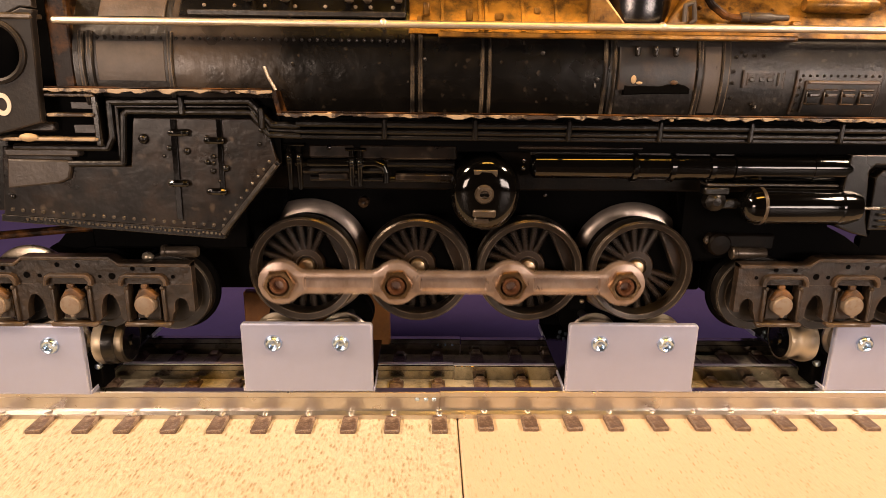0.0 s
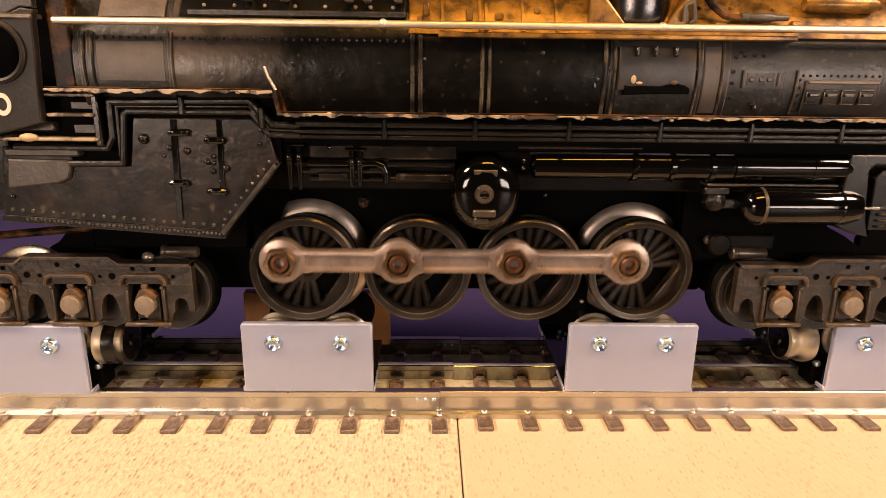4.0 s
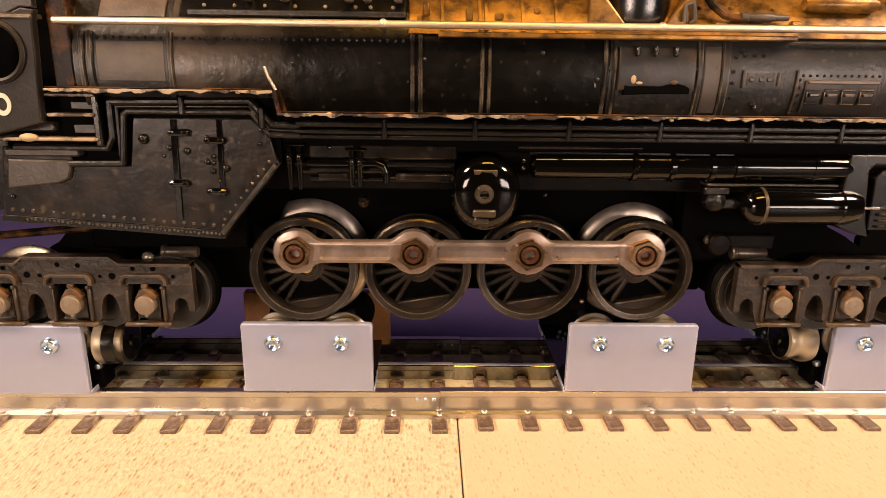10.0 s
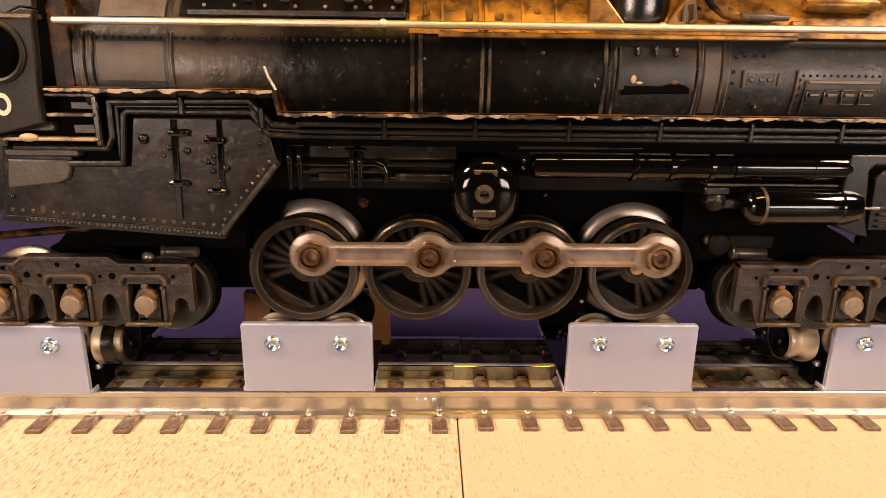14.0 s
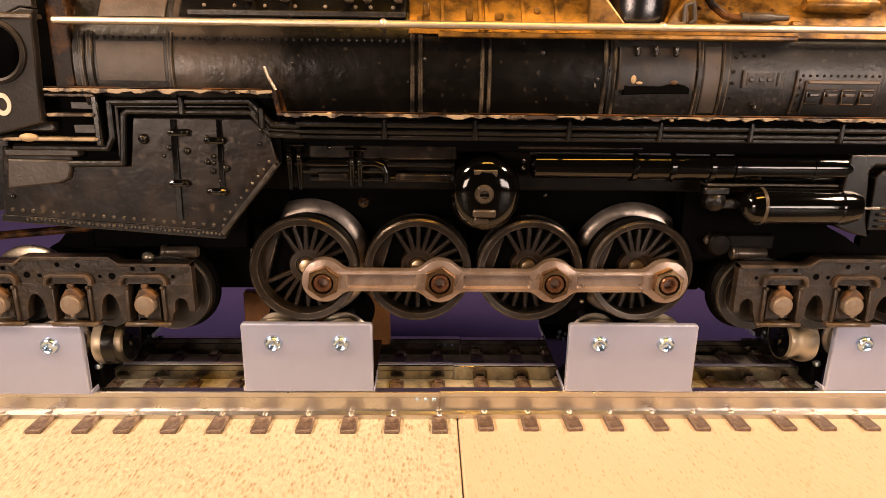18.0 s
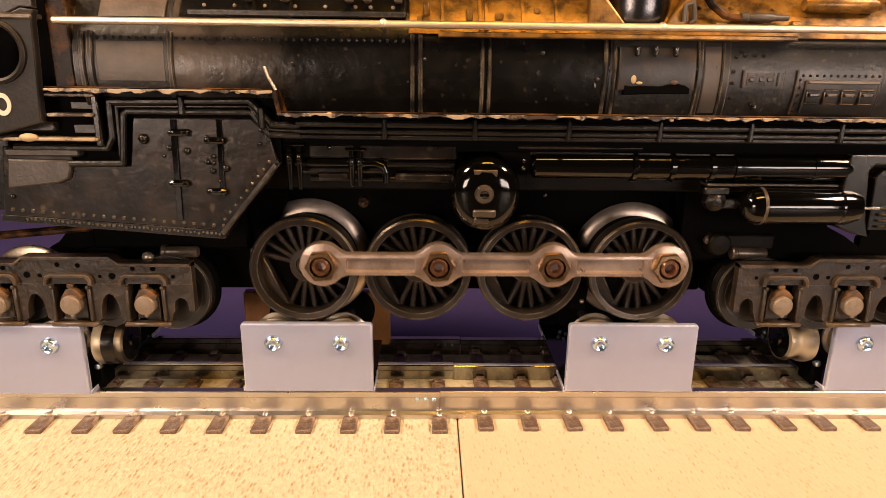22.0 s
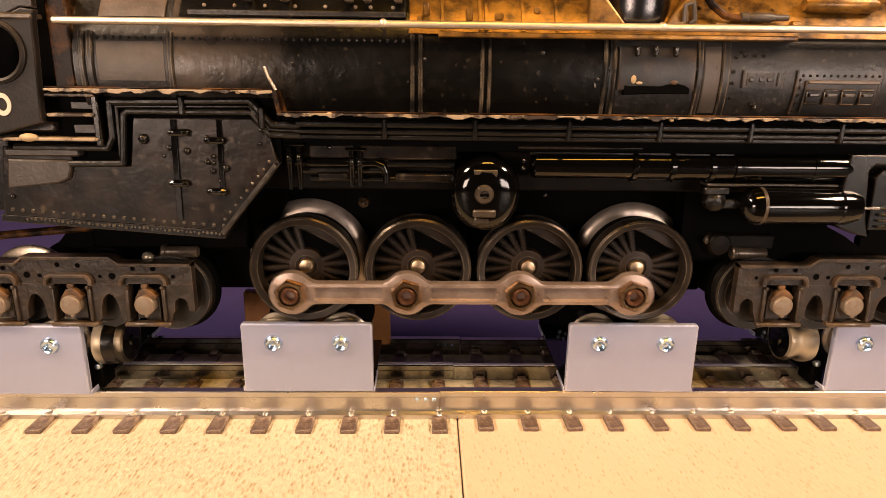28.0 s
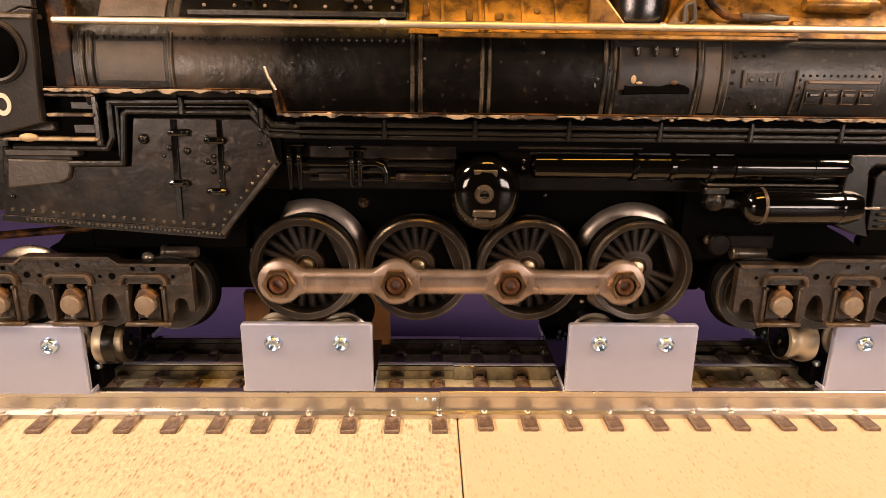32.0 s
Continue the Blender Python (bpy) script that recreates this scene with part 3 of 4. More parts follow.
for x0, x1, z in ((43.0, 45.2, 115.6), (-2.0, -0.2, 116.5), (9.5, 11.2, 115.2)):
    bm = B()
    box(bm, x0, x1, -8.4, -4, z - 2.2, z + 1.2, 0.4)
    lp("casing_lug", bm, ORANGE_LIT)
bm = B()
for k in range(14):
    x = 72 + k * 4.1 + random.uniform(-0.8, 0.8)
    z = random.choice((112.8, 115.6, 117.4)) + random.uniform(-0.3, 0.3)
    ball(bm, (x, skin(z, 0.8), z), random.uniform(0.4, 0.65), u=8, v=5)
tagged(lp("rivets", bm, ORANGE_LIT, "cast rivets on the brown casing"), kind="stuff")
for x0, x1, z in ((76.0, 79.0, 112.8), (96.6, 99.0, 113.4), (-3.6, -2.0, 113.6), (17.0, 19.4, 114.4), (27.6, 29.4, 116.2)):
    bm = B()
    box(bm, x0, x1, skin(z, 1.6), skin(z) + 2, z - 1.0, z + 0.9, 0.35)
    lp("casing_lug", bm, ORANGE_LIT)
bm = B()
lathe(bm, [(0.05, 100), (1.6, 100.3), (2.2, 102), (2.2, 118), (1.6, 120), (0.05, 120.4)], (0, -5.5, 118.6), "x", 16)
lp("casing_pipe", bm, ORANGE_LIT)

# handrail and its posts
bm = B()
rod_between(bm, (-96.6, -11.2, 111.7), (140, -11.2, 112.0), 0.98, 14)
ball(bm, (-96.6, -11.2, 111.7), 0.8)
lp("handrail", bm, BRASS, "bright brass handrail")
for x in (-12.2, 60.6):
    bm = B()
    ball(bm, (x, -11.2, 112.0), 1.25)
    rod_between(bm, (x, -10.6, 112.0), (x, -4.5, 110.6), 0.6, 8)
    lp("handrail_post", bm, BRASS)

# running board with its chipped edge
def board(outline_x, z, thick=1.0, back=-6.0, front=-14.0):
    bm = B()
    return box(bm, outline_x[0], outline_x[1], front, back, z - thick, z, 0.3)


def chipped_edge(x0, x1, z, deep, seed):
    """A board edge whose paint has flaked away in scallops along the bottom."""
    n = int((x1 - x0) / 0.55)
    low, high = [], []
    for k in range(n + 1):
        x = x0 + (x1 - x0) * k / n
        flake = noise.noise(Vector((x * 0.32, seed, 0))) + 0.5 * noise.noise(Vector((x * 0.9, seed, 3)))
        low.append((x, z - deep * (1.0 + 0.75 * max(-0.7, min(0.9, flake * 1.6)))))
        high.append((x, z + 0.14 * noise.noise(Vector((x * 0.5, seed, 7)))))
    return slab(B(), low + high[::-1], -14.3, -13.2, 0.12)


for x0, x1, z, seed in ((-100.2, -41.2, 95.0, 1.5), (-40.4, 160, 89.3, 8.5)):
    plank = lp("running_board", board((x0, x1), z - 0.1, 0.7, front=-13.4), BLACK, "running board with paint chipped to bare metal")
    part("chipped_edge", chipped_edge(x0, x1, z - 0.15, 0.75, seed), CHIPPED, plank, "edge flaked to tan metal in scallops")
    part("rust_line", box(B(), x0, x1, -13.9, -12.9, z - 0.1, z + 0.35, 0.15), STAIN, plank, "rust-brown line along the board")
bm = B()
slab(bm, [(-41.6, 94.2), (-40.2, 88.4), (-39.0, 88.4), (-40.3, 94.9), (-41.6, 94.9)], -14.0, -7, 0.2)
lp("running_board_step", bm, STAIN)
bm = B()
tube(bm, [(-43.0, -13.6, 100.9), (-42.2, -13.6, 98.4), (-40.4, -13.5, 95.0)], 0.45, 8)
lp("grab_iron", bm, BRASS, "bent brass grab iron")
# frame plates: the shade below the boards is put into their near-black
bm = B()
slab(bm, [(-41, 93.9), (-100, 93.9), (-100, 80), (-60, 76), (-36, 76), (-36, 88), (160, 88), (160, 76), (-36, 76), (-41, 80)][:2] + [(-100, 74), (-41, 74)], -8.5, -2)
lp("frame_plate", bm, SHADE_BLACK)
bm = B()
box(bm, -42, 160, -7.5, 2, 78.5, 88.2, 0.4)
lp("frame_plate", bm, SHADE_BLACK)

# valance under the running board: two long mouldings cut by clips
for z, r in ((86.3, 1.0), (84.3, 0.75)):
    bm = B()
    rod_between(bm, (-36, -11.0, z), (160, -11.0, z - 0.5), r, 10)
    lp("valance_pipe", bm, MATT)
bm = B()
box(bm, -40, 160, -11.2, -4, 82.0, 83.4, 0.4)
lp("valance", bm, MATT)
for x in (-13, 11.5, 37, 62, 87, 112, 136):
    bm = B()
    box(bm, x, x + 1.4, -12.4, -7, 82.2, 87.8, 0.4)
    lp("pipe_clip", bm, MATT)

# stepped pipes over the firebox
for pts, r in (([(-112, 79.2), (-87.1, 79.2), (-85.6, 82.0), (-85.4, 91.4), (-48.2, 92.0), (-42.6, 85.9), (-35, 85.6)], 0.95),
               ([(-98, 74.8), (-83.6, 75.0), (-82.0, 88.0), (-80.8, 89.0), (-48.0, 89.0), (-43.6, 83.2), (-35, 82.9)], 0.85),
               ([(-84.0, 77.0), (-83.6, 90.2), (-48.3, 90.5), (-43.2, 84.5), (-36, 84.2)], 0.5)):
    bm = B()
    tube(bm, [(x, -10.8, z) for x, z in pts], r)
    lp("stepped_pipe", bm, MATT)
for x, z0, z1 in ((-67.0, 88.0, 93.2), (-46, 84.5, 90.5)):
    bm = B()
    box(bm, x, x + 1.8, -12.2, -8, z0, z1, 0.5)
    lp("pipe_clip", bm, MATT)

# firebox side
FB = [(-118.7, 60.2), (-58.4, 55.9), (-42.0, 75.6), (-43.6, 83.0), (-48.4, 87.3), (-80.0, 87.3), (-82.0, 74.2), (-97.2, 74.0), (-98.4, 79.0), (-116.0, 79.2)]
bm = B()
slab(bm, FB, -10.0, -2.0, 0.4)
firebox = lp("firebox_side", bm, FIREBOX, "riveted black firebox side plate")
bm = B()
slab(bm, [(-115.6, 67.9), (-101.5, 69.3), (-98.6, 70.6), (-97.3, 74.8), (-98.8, 75.8), (-114.4, 76.0)], -11.2, -9.5, 0.6)
lp("raised_panel", bm, SCUFFED)
bm = B()
box(bm, -115, -95, -11.2, -8, 76.7, 78.9, 0.5)
lp("raised_panel", bm, SCUFFED)
for (xa, za), (xb, zb), w in (((-69.2, 86.9), (-69.9, 59.2), 0.8), ((-57.0, 87.0), (-57.4, 66.0), 0.7)):
    bm = B()
    slab(bm, [(xa - w, za), (xb - w, zb), (xb + w, zb), (xa + w, za)], -10.6, -9.5, 0.25)
    lp("hinge_strip", bm, GLOSS)
for x, z in ((-67.8, 83.4), (-69.0, 69.6), (-58.4, 81.4), (-58.8, 67.4)):
    bm = B()
    tube(bm, [(x - 2.0, -10.7, z), (x - 1.2, -10.9, z), (x + 1.2, -10.9, z), (x + 2.0, -10.7, z)], 0.95)
    ball(bm, (x - 2.0, -10.7, z), 0.95, u=12, v=8)
    ball(bm, (x + 2.0, -10.7, z), 0.95, u=12, v=8)
    lp("hinge", bm, GLOSS)
bm = B()
for k in range(22):
    t = k / 21
    x, z = -116 + t * 58, 61.8 - t * 4.3
    ball(bm, (x, -10.1, z), random.uniform(0.45, 0.66), u=8, v=5)
for k in range(9):
    t = (k + 0.6) / 9
    ball(bm, (-58.6 + t * 15.2, -10.0, 58.2 + t * 18.2), 0.5, u=8, v=5)
tagged(lp("rivets", bm, WORN_GLINT, "cast rivets along the edge of the firebox"), kind="stuff")
bm = B()
for x, z, r in ((-77.6, 81.6, 1.2), (-69.9, 83.6, 0.6), (-71.0, 79.2, 0.7), (-66.2, 78.4, 0.85), (-60.6, 82.0, 0.7), (-59.2, 77.0, 0.6), (-59.4, 75.2, 0.6),
                (-61.0, 75.4, 0.7), (-59.6, 73.0, 0.7), (-56.0, 73.8, 0.9), (-72.6, 77.0, 0.4), (-57.9, 70.2, 0.5), (-46.5, 80.5, 0.6), (-45.8, 84.2, 0.6), (-113, 70, 0.5), (-114.5, 72.8, 0.5), (-115.2, 65.4, 0.6)):
    ball(bm, (x, -10.2, z), r * 1.15, u=14, v=10)
tagged(lp("rivets", bm, BLACK, "black cast studs of the firebox"), kind="stuff")
bm = B()
slab(bm, [(-119.4, 58.4), (-58.0, 53.6), (-57.2, 55.4), (-41.0, 75.2), (-41.9, 76.2), (-58.6, 56.2), (-119.2, 60.4)], -10.4, -4, 0.3)
lp("firebox_rim", bm, BLACK)
bm = B()
tube(bm, [(-58.2, -10.6, 55.4), (-50.0, -10.6, 65.3), (-42.2, -10.6, 74.9)], 0.75)
lp("rim_bead", bm, GREYBLACK)
bm = B()
for k in range(46):
    t = k / 45
    ball(bm, (-112 + t * 53 + random.uniform(-0.2, 0.2), -10.4, 59.2 - t * 4.1 + random.uniform(-0.25, 0.25)), random.uniform(0.3, 0.55), u=6, v=4)
tagged(lp("rivets", bm, WORN_GLINT, "fine row of rim rivets"), kind="stuff")

# cab side with its round window, and the steps below the cab
bm = B()
slab(bm, [(-170, 82.8), (-113.4, 82.8), (-102.0, 86.0), (-100.4, 112.0), (-99.8, 114.0), (-103.0, 114.5), (-112.4, 110.3), (-107.0, 109.4), (-104.0, 104.5), (-104.6, 100.0), (-108.2, 97.2), (-116, 97.2), (-170, 97.2)], -14.0, -11.8, 0.5)
cab = lp("cab_side", bm, CABPAINT, "black cab side with a round window and a pale numeral")
bm = B()
slab(bm, [(-170, 110.3), (-112.4, 110.3), (-103.0, 114.5), (-100.0, 114.5), (-99.6, 130), (-170, 130)], -14.0, -11.8, 0.4)
lp("cab_roof_side", bm, GREYBLACK)
bm = B()
lathe(bm, [(6.7, -11.8), (6.7, -14.6), (7.4, -15.0), (8.1, -14.6), (8.1, -11.8)], (-111.2, 0, 103.8), "y", 40)
lp("window_rim", bm, CABPAINT)
bm = B()
box(bm, -170, -100.4, -14.4, -9, 111.6, 113.2, 0.4)
lp("cab_moulding", bm, BARREL, "dull tan ledge along the cab roof")
bm = B()
lathe(bm, [(1.5, -13.9), (1.5, -14.25), (2.6, -14.25), (2.6, -13.9)], (0, 0, 0), "y", 28)
for v in bm.verts:
    v.co = Vector((v.co.x * 0.86 - 111.3, v.co.y, v.co.z * 1.12 + 90.6))
lp("numeral", bm, WHITE, "pale painted numeral")
bm = B()
box(bm, -170, -60.5, 0, 36, 62, 130)
lp("cab_core", bm, SHADE_BLACK)
bm = B()
slab(bm, [(-170, 61), (-118.6, 61), (-115.2, 81), (-170, 81)], -8.4, -2, 0.5)
lp("ash_pan", bm, BLACK)
bm = B()
box(bm, -99.6, -94.0, -9.5, 0, 94.6, 118, 0.5)
lp("cab_front", bm, STAIN, "brown stained recess at the cab front")
for x0, x1, z in ((-101.0, -88.6, 88.4), (-116, -88.4, 82.0), (-101, -88, 93.6)):
    bm = B()
    box(bm, x0, x1, -13.2, -6, z - 0.9, z, 0.25)
    lp("cab_step", bm, CHIPPED, "step with a worn bright edge")
bm = B()
box(bm, -89.4, -87.6, -12.6, -6, 79.6, 94, 0.4)
lp("step_bracket", bm, BLACK)
for x0, x1, z0, z1 in ((-118, -102.0, 83.2, 85.6), (-97.0, -90.0, 89.0, 91.4), (-97.0, -90.0, 82.6, 85.4)):
    bm = B()
    box(bm, x0, x1, -8.6, -6, z0, z1, 0.4)
    lp("step_plate", bm, SCUFFED)
bm = B()
ball(bm, (-106.6, -13.0, 82.0), 1.5, sx=1.7, sy=0.8, sz=0.75, u=14, v=8)
lp("solder_blob", bm, PATCH, "tan blob on the step edge")

# plates on the front boiler
def curved_plate(x0, x1, z0, z1, lift, m, name="access_plate", label=""):
    return lp(name, arc_band(x0, x1, z0, z1, lift), m, label)


curved_plate(50.4, 71.2, 96.0, 107.0, 1.1, BROWNBLACK, label="raised hatch with three clips")
# shadow along the hatch's lower edge, painted as a near-black slab
bm = B()
slab(bm, [(52.0, 94.6), (58.0, 94.9), (69.8, 95.0), (70.0, 96.4), (68.6, 97.3), (66.8, 97.7), (64.0, 97.6), (61.5, 97.0), (56.5, 97.2), (53.5, 97.0), (52.2, 97.2)], -10.7, -8, 0.3)
lp("hatch_slot", bm, SHADE_BLACK, "black slab standing in for the shaded gap under the hatch")
bm = B()
for x in (54.9, 59.8, 65.2):
    box(bm, x - 0.6, x + 0.6, -11.6, -8, 104.6, 107.2, 0.35)
lp("hatch_clip", bm, BLACK)
bm = B()
ball(bm, (54.4, -10.85, 98.7), 0.75, sy=0.4, sz=1.5, u=12, v=8)
ball(bm, (56.0, -10.85, 97.8), 0.4, sx=2.2, sy=0.6, u=12, v=8)
lp("chipped_patch", bm, PATCH, "patch of paint chipped to tan metal")
bm = B()
ball(bm, (65.4, -10.85, 98.0), 0.6, sx=1.8, sy=0.5, u=12, v=8)
lp("chipped_patch", bm, RUST, "rusty chipped patch")
curved_plate(84.2, 95.6, 96.8, 101.4, 0.9, BROWNBLACK, "maker_plate")
curved_plate(85.0, 92.6, 97.5, 100.7, 1.1, TRUCK, "maker_plate_field")
curved_plate(93.4, 94.8, 97.4, 100.8, 1.5, GREYBLACK, "maker_plate_knob")
bm = B()
for x in (86.4, 89.0, 91.2):
    box(bm, x - 0.6, x + 0.7, -10.95, -10.2, 98.5, 99.6, 0.15)
lp("plate_marks", bm, GREYBLACK)
curved_plate(98.9, 122.4, 89.8, 101.6, 0.9, BROWNBLACK, "louvre_panel", "riveted panel with four slots")
curved_plate(101.2, 121.2, 90.4, 98.8, 1.7, BROWNBLACK, "louvre_door")
bm = B()
for x in (103.4, 108.2, 113.0, 118.0):
    bm = B()
    box(bm, x - 1.9, x + 1.9, -11.6, -9.5, 96.2, 96.8, 0.25)
    box(bm, x - 1.9, x - 1.5, -11.5, -9.5, 93.0, 96.2, 0.2)
    box(bm, x - 1.9, x + 1.9, -11.4, -9.5, 92.6, 93.0, 0.2)
    slab(bm, [(x - 1.5, 95.6), (x + 1.5, 95.6), (x + 1.2, 94.7), (x - 1.2, 94.7)], -12.1, -9.5, 0.3)
    lp("louvre", bm, BROWNBLACK)
bm = B()
# hood's highlight line painted as a pale bar
box(bm, 101.6, 121.0, -11.8, -9.5, 98.0, 99.0, 0.3)
lp("louvre_hood", bm, LIT_PALE)
bm = B()
for k in range(12):
    ball(bm, (100.4 + k * 1.9, skin(100.2, 0.9), 100.2), 0.42, u=6, v=4)
for k in range(5):
    ball(bm, (99.8, skin(91 + 2 * k, 0.9), 91 + 2.0 * k), 0.42, u=6, v=4)
for x, z in ((82, 104.8), (84.5, 105.2), (87, 105.2), (89.5, 105.2), (81.6, 101), (81.6, 98), (82, 94), (83.5, 106), (52, 99), (51.6, 102), (51.8, 105), (70.5, 98), (70.6, 101), (70.6, 104), (88, 92.4), (88.8, 91.4)):
    ball(bm, (x, skin(z, 0.5), z), 0.5, u=6, v=4)
for x, z in ((-36.5, 101.6), (45.0, 98.5), (-1.5, 103.2), (30, 105.2)):
    ball(bm, (x, skin(z), z), 0.6, u=8, v=5)
tagged(lp("rivets", bm, RIVET, "cast rivets on the boiler"), kind="stuff")

# lumps of flaked paint along the running boards
for x, z, r in ((-26.64, 88.9, 0.8), (-50.22, 94.3, 0.55), (64.79, 88.3, 0.5), (80.03, 88.5, 0.45)):
    bm = B()
    ball(bm, (x, -13.7, z), r, sx=1.3, sy=0.6, sz=0.8, u=8, v=6)
    lp("paint_flake", bm, PATCH, "lump of flaked tan paint")

# small chips down to bare metal on the bands and the barrel
for x, z, r, sx, sz in ((44.33, 96.96, 0.5, 0.7, 1.4), (71.49, 101.52, 0.3, 0.9, 1.3), (-5.93, 97.41, 0.2, 0.7, 1.6), (13.34, 99.82, 0.2, 0.8, 2.0), (89.14, 91.73, 0.4, 0.8, 1.4), (76.64, 102.02, 0.25, 0.8, 2.2)):
    bm = B()
    ball(bm, (x, skin(z, 0.8), z), r, sx=sx, sy=0.35, sz=sz, u=10, v=6)
    lp("chipped_patch", bm, WORN_GLINT, "small chip down to worn metal")

# pump, pipes and tanks below the running board
bm = B()
lathe(bm, [(0.02, -10.9), (3.2, -10.8), (6.0, -10.5), (7.8, -9.8), (9.2, -8.6), (10.0, -6.8), (10.35, -4.6), (10.35, 2.0)], (0, 0, 0), "y", 56)
for v in bm.verts:
    v.co = Vector((v.co.x + 15.9, v.co.y, v.co.z * 1.1 + 66.9))
pump = lp("air_pump", bm, GLOSS, "glossy black rounded pump housing")
bm = B()
lathe(bm, [(0.05, -11.6), (1.0, -11.6), (1.3, -12.3), (2.2, -12.3), (2.7, -11.6), (2.8, -9.6)], (15.3, 0, 67.2), "y", 24)
lp("pump_cap", bm, BARREL, "dull tan round cap with a slot")
bm = B()
for dx in (-0.7, 0.7):
    ball(bm, (15.3 + dx, -12.2, 67.2), 0.62, sx=1.2, sy=0.4, sz=0.7, u=10, v=6)
lp("cap_slot", bm, SHADE_BLACK)
bm = B()
slab(bm, [(12.2, 74.0), (12.4, 72.6), (13.8, 72.4), (14.6, 73.2), (17.2, 73.0), (18.4, 71.8), (19.0, 72.0), (19.0, 74.0)], -10.6, -7, 0.4)
lp("pump_moulding", bm, BARREL, "dull tan moulding on the pump")
bm = B()
box(bm, 12.2, 18.8, -11.4, -8, 60.6, 62.8, 0.4)
box(bm, 12.6, 17.0, -10.6, -8, 58.6, 60.4, 0.4)
lp("pump_bracket", bm, BARREL)
bm = B()
lathe(bm, [(0.05, 28.6), (2.6, 28.8), (3.7, 29.8), (4.0, 86.0), (4.3, 88.0), (4.3, 118.0), (3.6, 122.4), (1.8, 124.2), (0.05, 124.8)], (0, -5.2, 74.8), "x", 28)
lp("long_pipe", bm, GLOSS, "long glossy black pipe")
for x in (58, 68.7, 80.0, 87, 109.5):
    bm = B()
    lathe(bm, [(3.7, x - 1.0), (4.55, x - 0.6), (4.55, x + 0.6), (3.7, x + 1.0)], (0, -5.2, 74.8), "x", 28)
    lp("pipe_collar", bm, GLOSS)
bm = B()
rod_between(bm, (28.5, -6.6, 78.5), (122, -6.6, 78.2), 0.7, 10)
lp("thin_pipe", bm, MATT)
bm = B()
lathe(bm, [(0.05, 89.2), (1.8, 89.5), (3.8, 90.6), (5.0, 92.4), (5.45, 95.0), (5.45, 120.0), (4.6, 123.4), (2.0, 125.4), (0.05, 125.8)], (0, -7.0, 63.8), "x", 32)
tank = lp("air_tank", bm, GLOSS, "glossy black air tank")
for x, m in ((95.2, BARREL), (117.4, GLOSS)):
    bm = B()
    lathe(bm, [(5.4, x - 0.5), (5.62, x - 0.3), (5.62, x + 0.3), (5.4, x + 0.5)], (0, -7.0, 63.8), "x", 32)
    lp("tank_band", bm, m, "tank band worn to dull metal" if m is BARREL else "")
bm = B()
box(bm, 79.4, 117.6, -7.6, -2, 69.4, 70.3, 0.3)
lp("tank_shelf", bm, GREYBLACK, "narrow shelf above the air tank")
bm = B()
box(bm, 79.0, 86.4, -7.4, -3, 66.8, 69.2, 0.5)
lathe(bm, [(0.05, -7.9), (1.2, -7.8), (1.7, -7.2), (2.9, -6.8), (3.1, -4.0)], (82.8, 0, 64.9), "y", 24)
box(bm, 84.0, 90.0, -6.4, -4, 62.6, 65.4, 0.5)
lp("tank_bracket", bm, MATT)
bm = B()
rod_between(bm, (125, -8.9, 63.7), (131, -8.9, 63.6), 0.4, 8)
lp("thin_pipe", bm, STEEL)
bm = B()
slab(bm, [(118.5, 79), (117.0, 58.6), (119.5, 57.4), (123.0, 56.1), (127.6, 55.2), (126.2, 60), (124.4, 74.5), (126, 76.2), (150, 76.2), (150, 79)], -9.2, -5, 0.5)
slab(bm, [(127.4, 57.2), (127.0, 72.4), (129.0, 74.6), (150, 74.6), (150, 57.2)], -8.6, -5, 0.4)
lp("cylinder_saddle", bm, BLACK)
bm = B()
for k in range(4):
    box(bm, 129.5, 150, -9.8, -8, 57.8 + k * 1.8, 58.6 + k * 1.8, 0.2)
lp("saddle_rib", bm, BLACK)
# small valves and pipework behind the firebox
for x, half, z0, z1 in ((-37.6, 1.35, 67.6, 80.4), (-20.6, 1.1, 68.6, 79.2)):
    bm = B()
    for side in (-1, 1):
        lathe(bm, [(0.05, z0), (0.75, z0 + 0.3), (0.85, z1 - 5.4), (1.15, z1 - 5.0), (1.15, z1 - 2.6), (0.8, z1 - 2.2), (0.8, z1 - 0.4)], (x + side * half, -8.2, 0), "z", 14)
        ball(bm, (x + side * half, -9.0, z1 - 3.7), 0.85, u=14, v=8)
    box(bm, x - half - 1.8, x + half + 1.8, -9.0, -6.2, z1 - 0.6, z1 + 0.4, 0.3)
    lp("valve", bm, GLOSS, "glossy twin-stemmed valve")
bm = B()
tube(bm, [(-34.0, -7.8, 75.2), (-15.0, -7.8, 75.2), (-12.9, -7.8, 74.4), (-12.2, -7.8, 72.6), (-12.2, -7.8, 69.8)], 0.95, 14)
lp("bent_pipe", bm, GLOSS, "glossy pipe bent downwards")
for pts, r in (([(-38, 75.4), (-16, 75.2)], 1.2), ([(-36, 73.2), (-14.5, 73.4), (-12.7, 73.4), (-12.2, 70.5)], 1.2), ([(-12, 75.2), (7, 75.0)], 1.1), ([(-34, 70.8), (6, 70.6)], 0.8), ([(-20, 77.4), (-12.6, 77.0), (-11.6, 75.0)], 0.8)):
    bm = B()
    tube(bm, [(x, -4.4, z - 0.4) for x, z in pts], r)
    lp("pipework", bm, MATT)
bm = B()
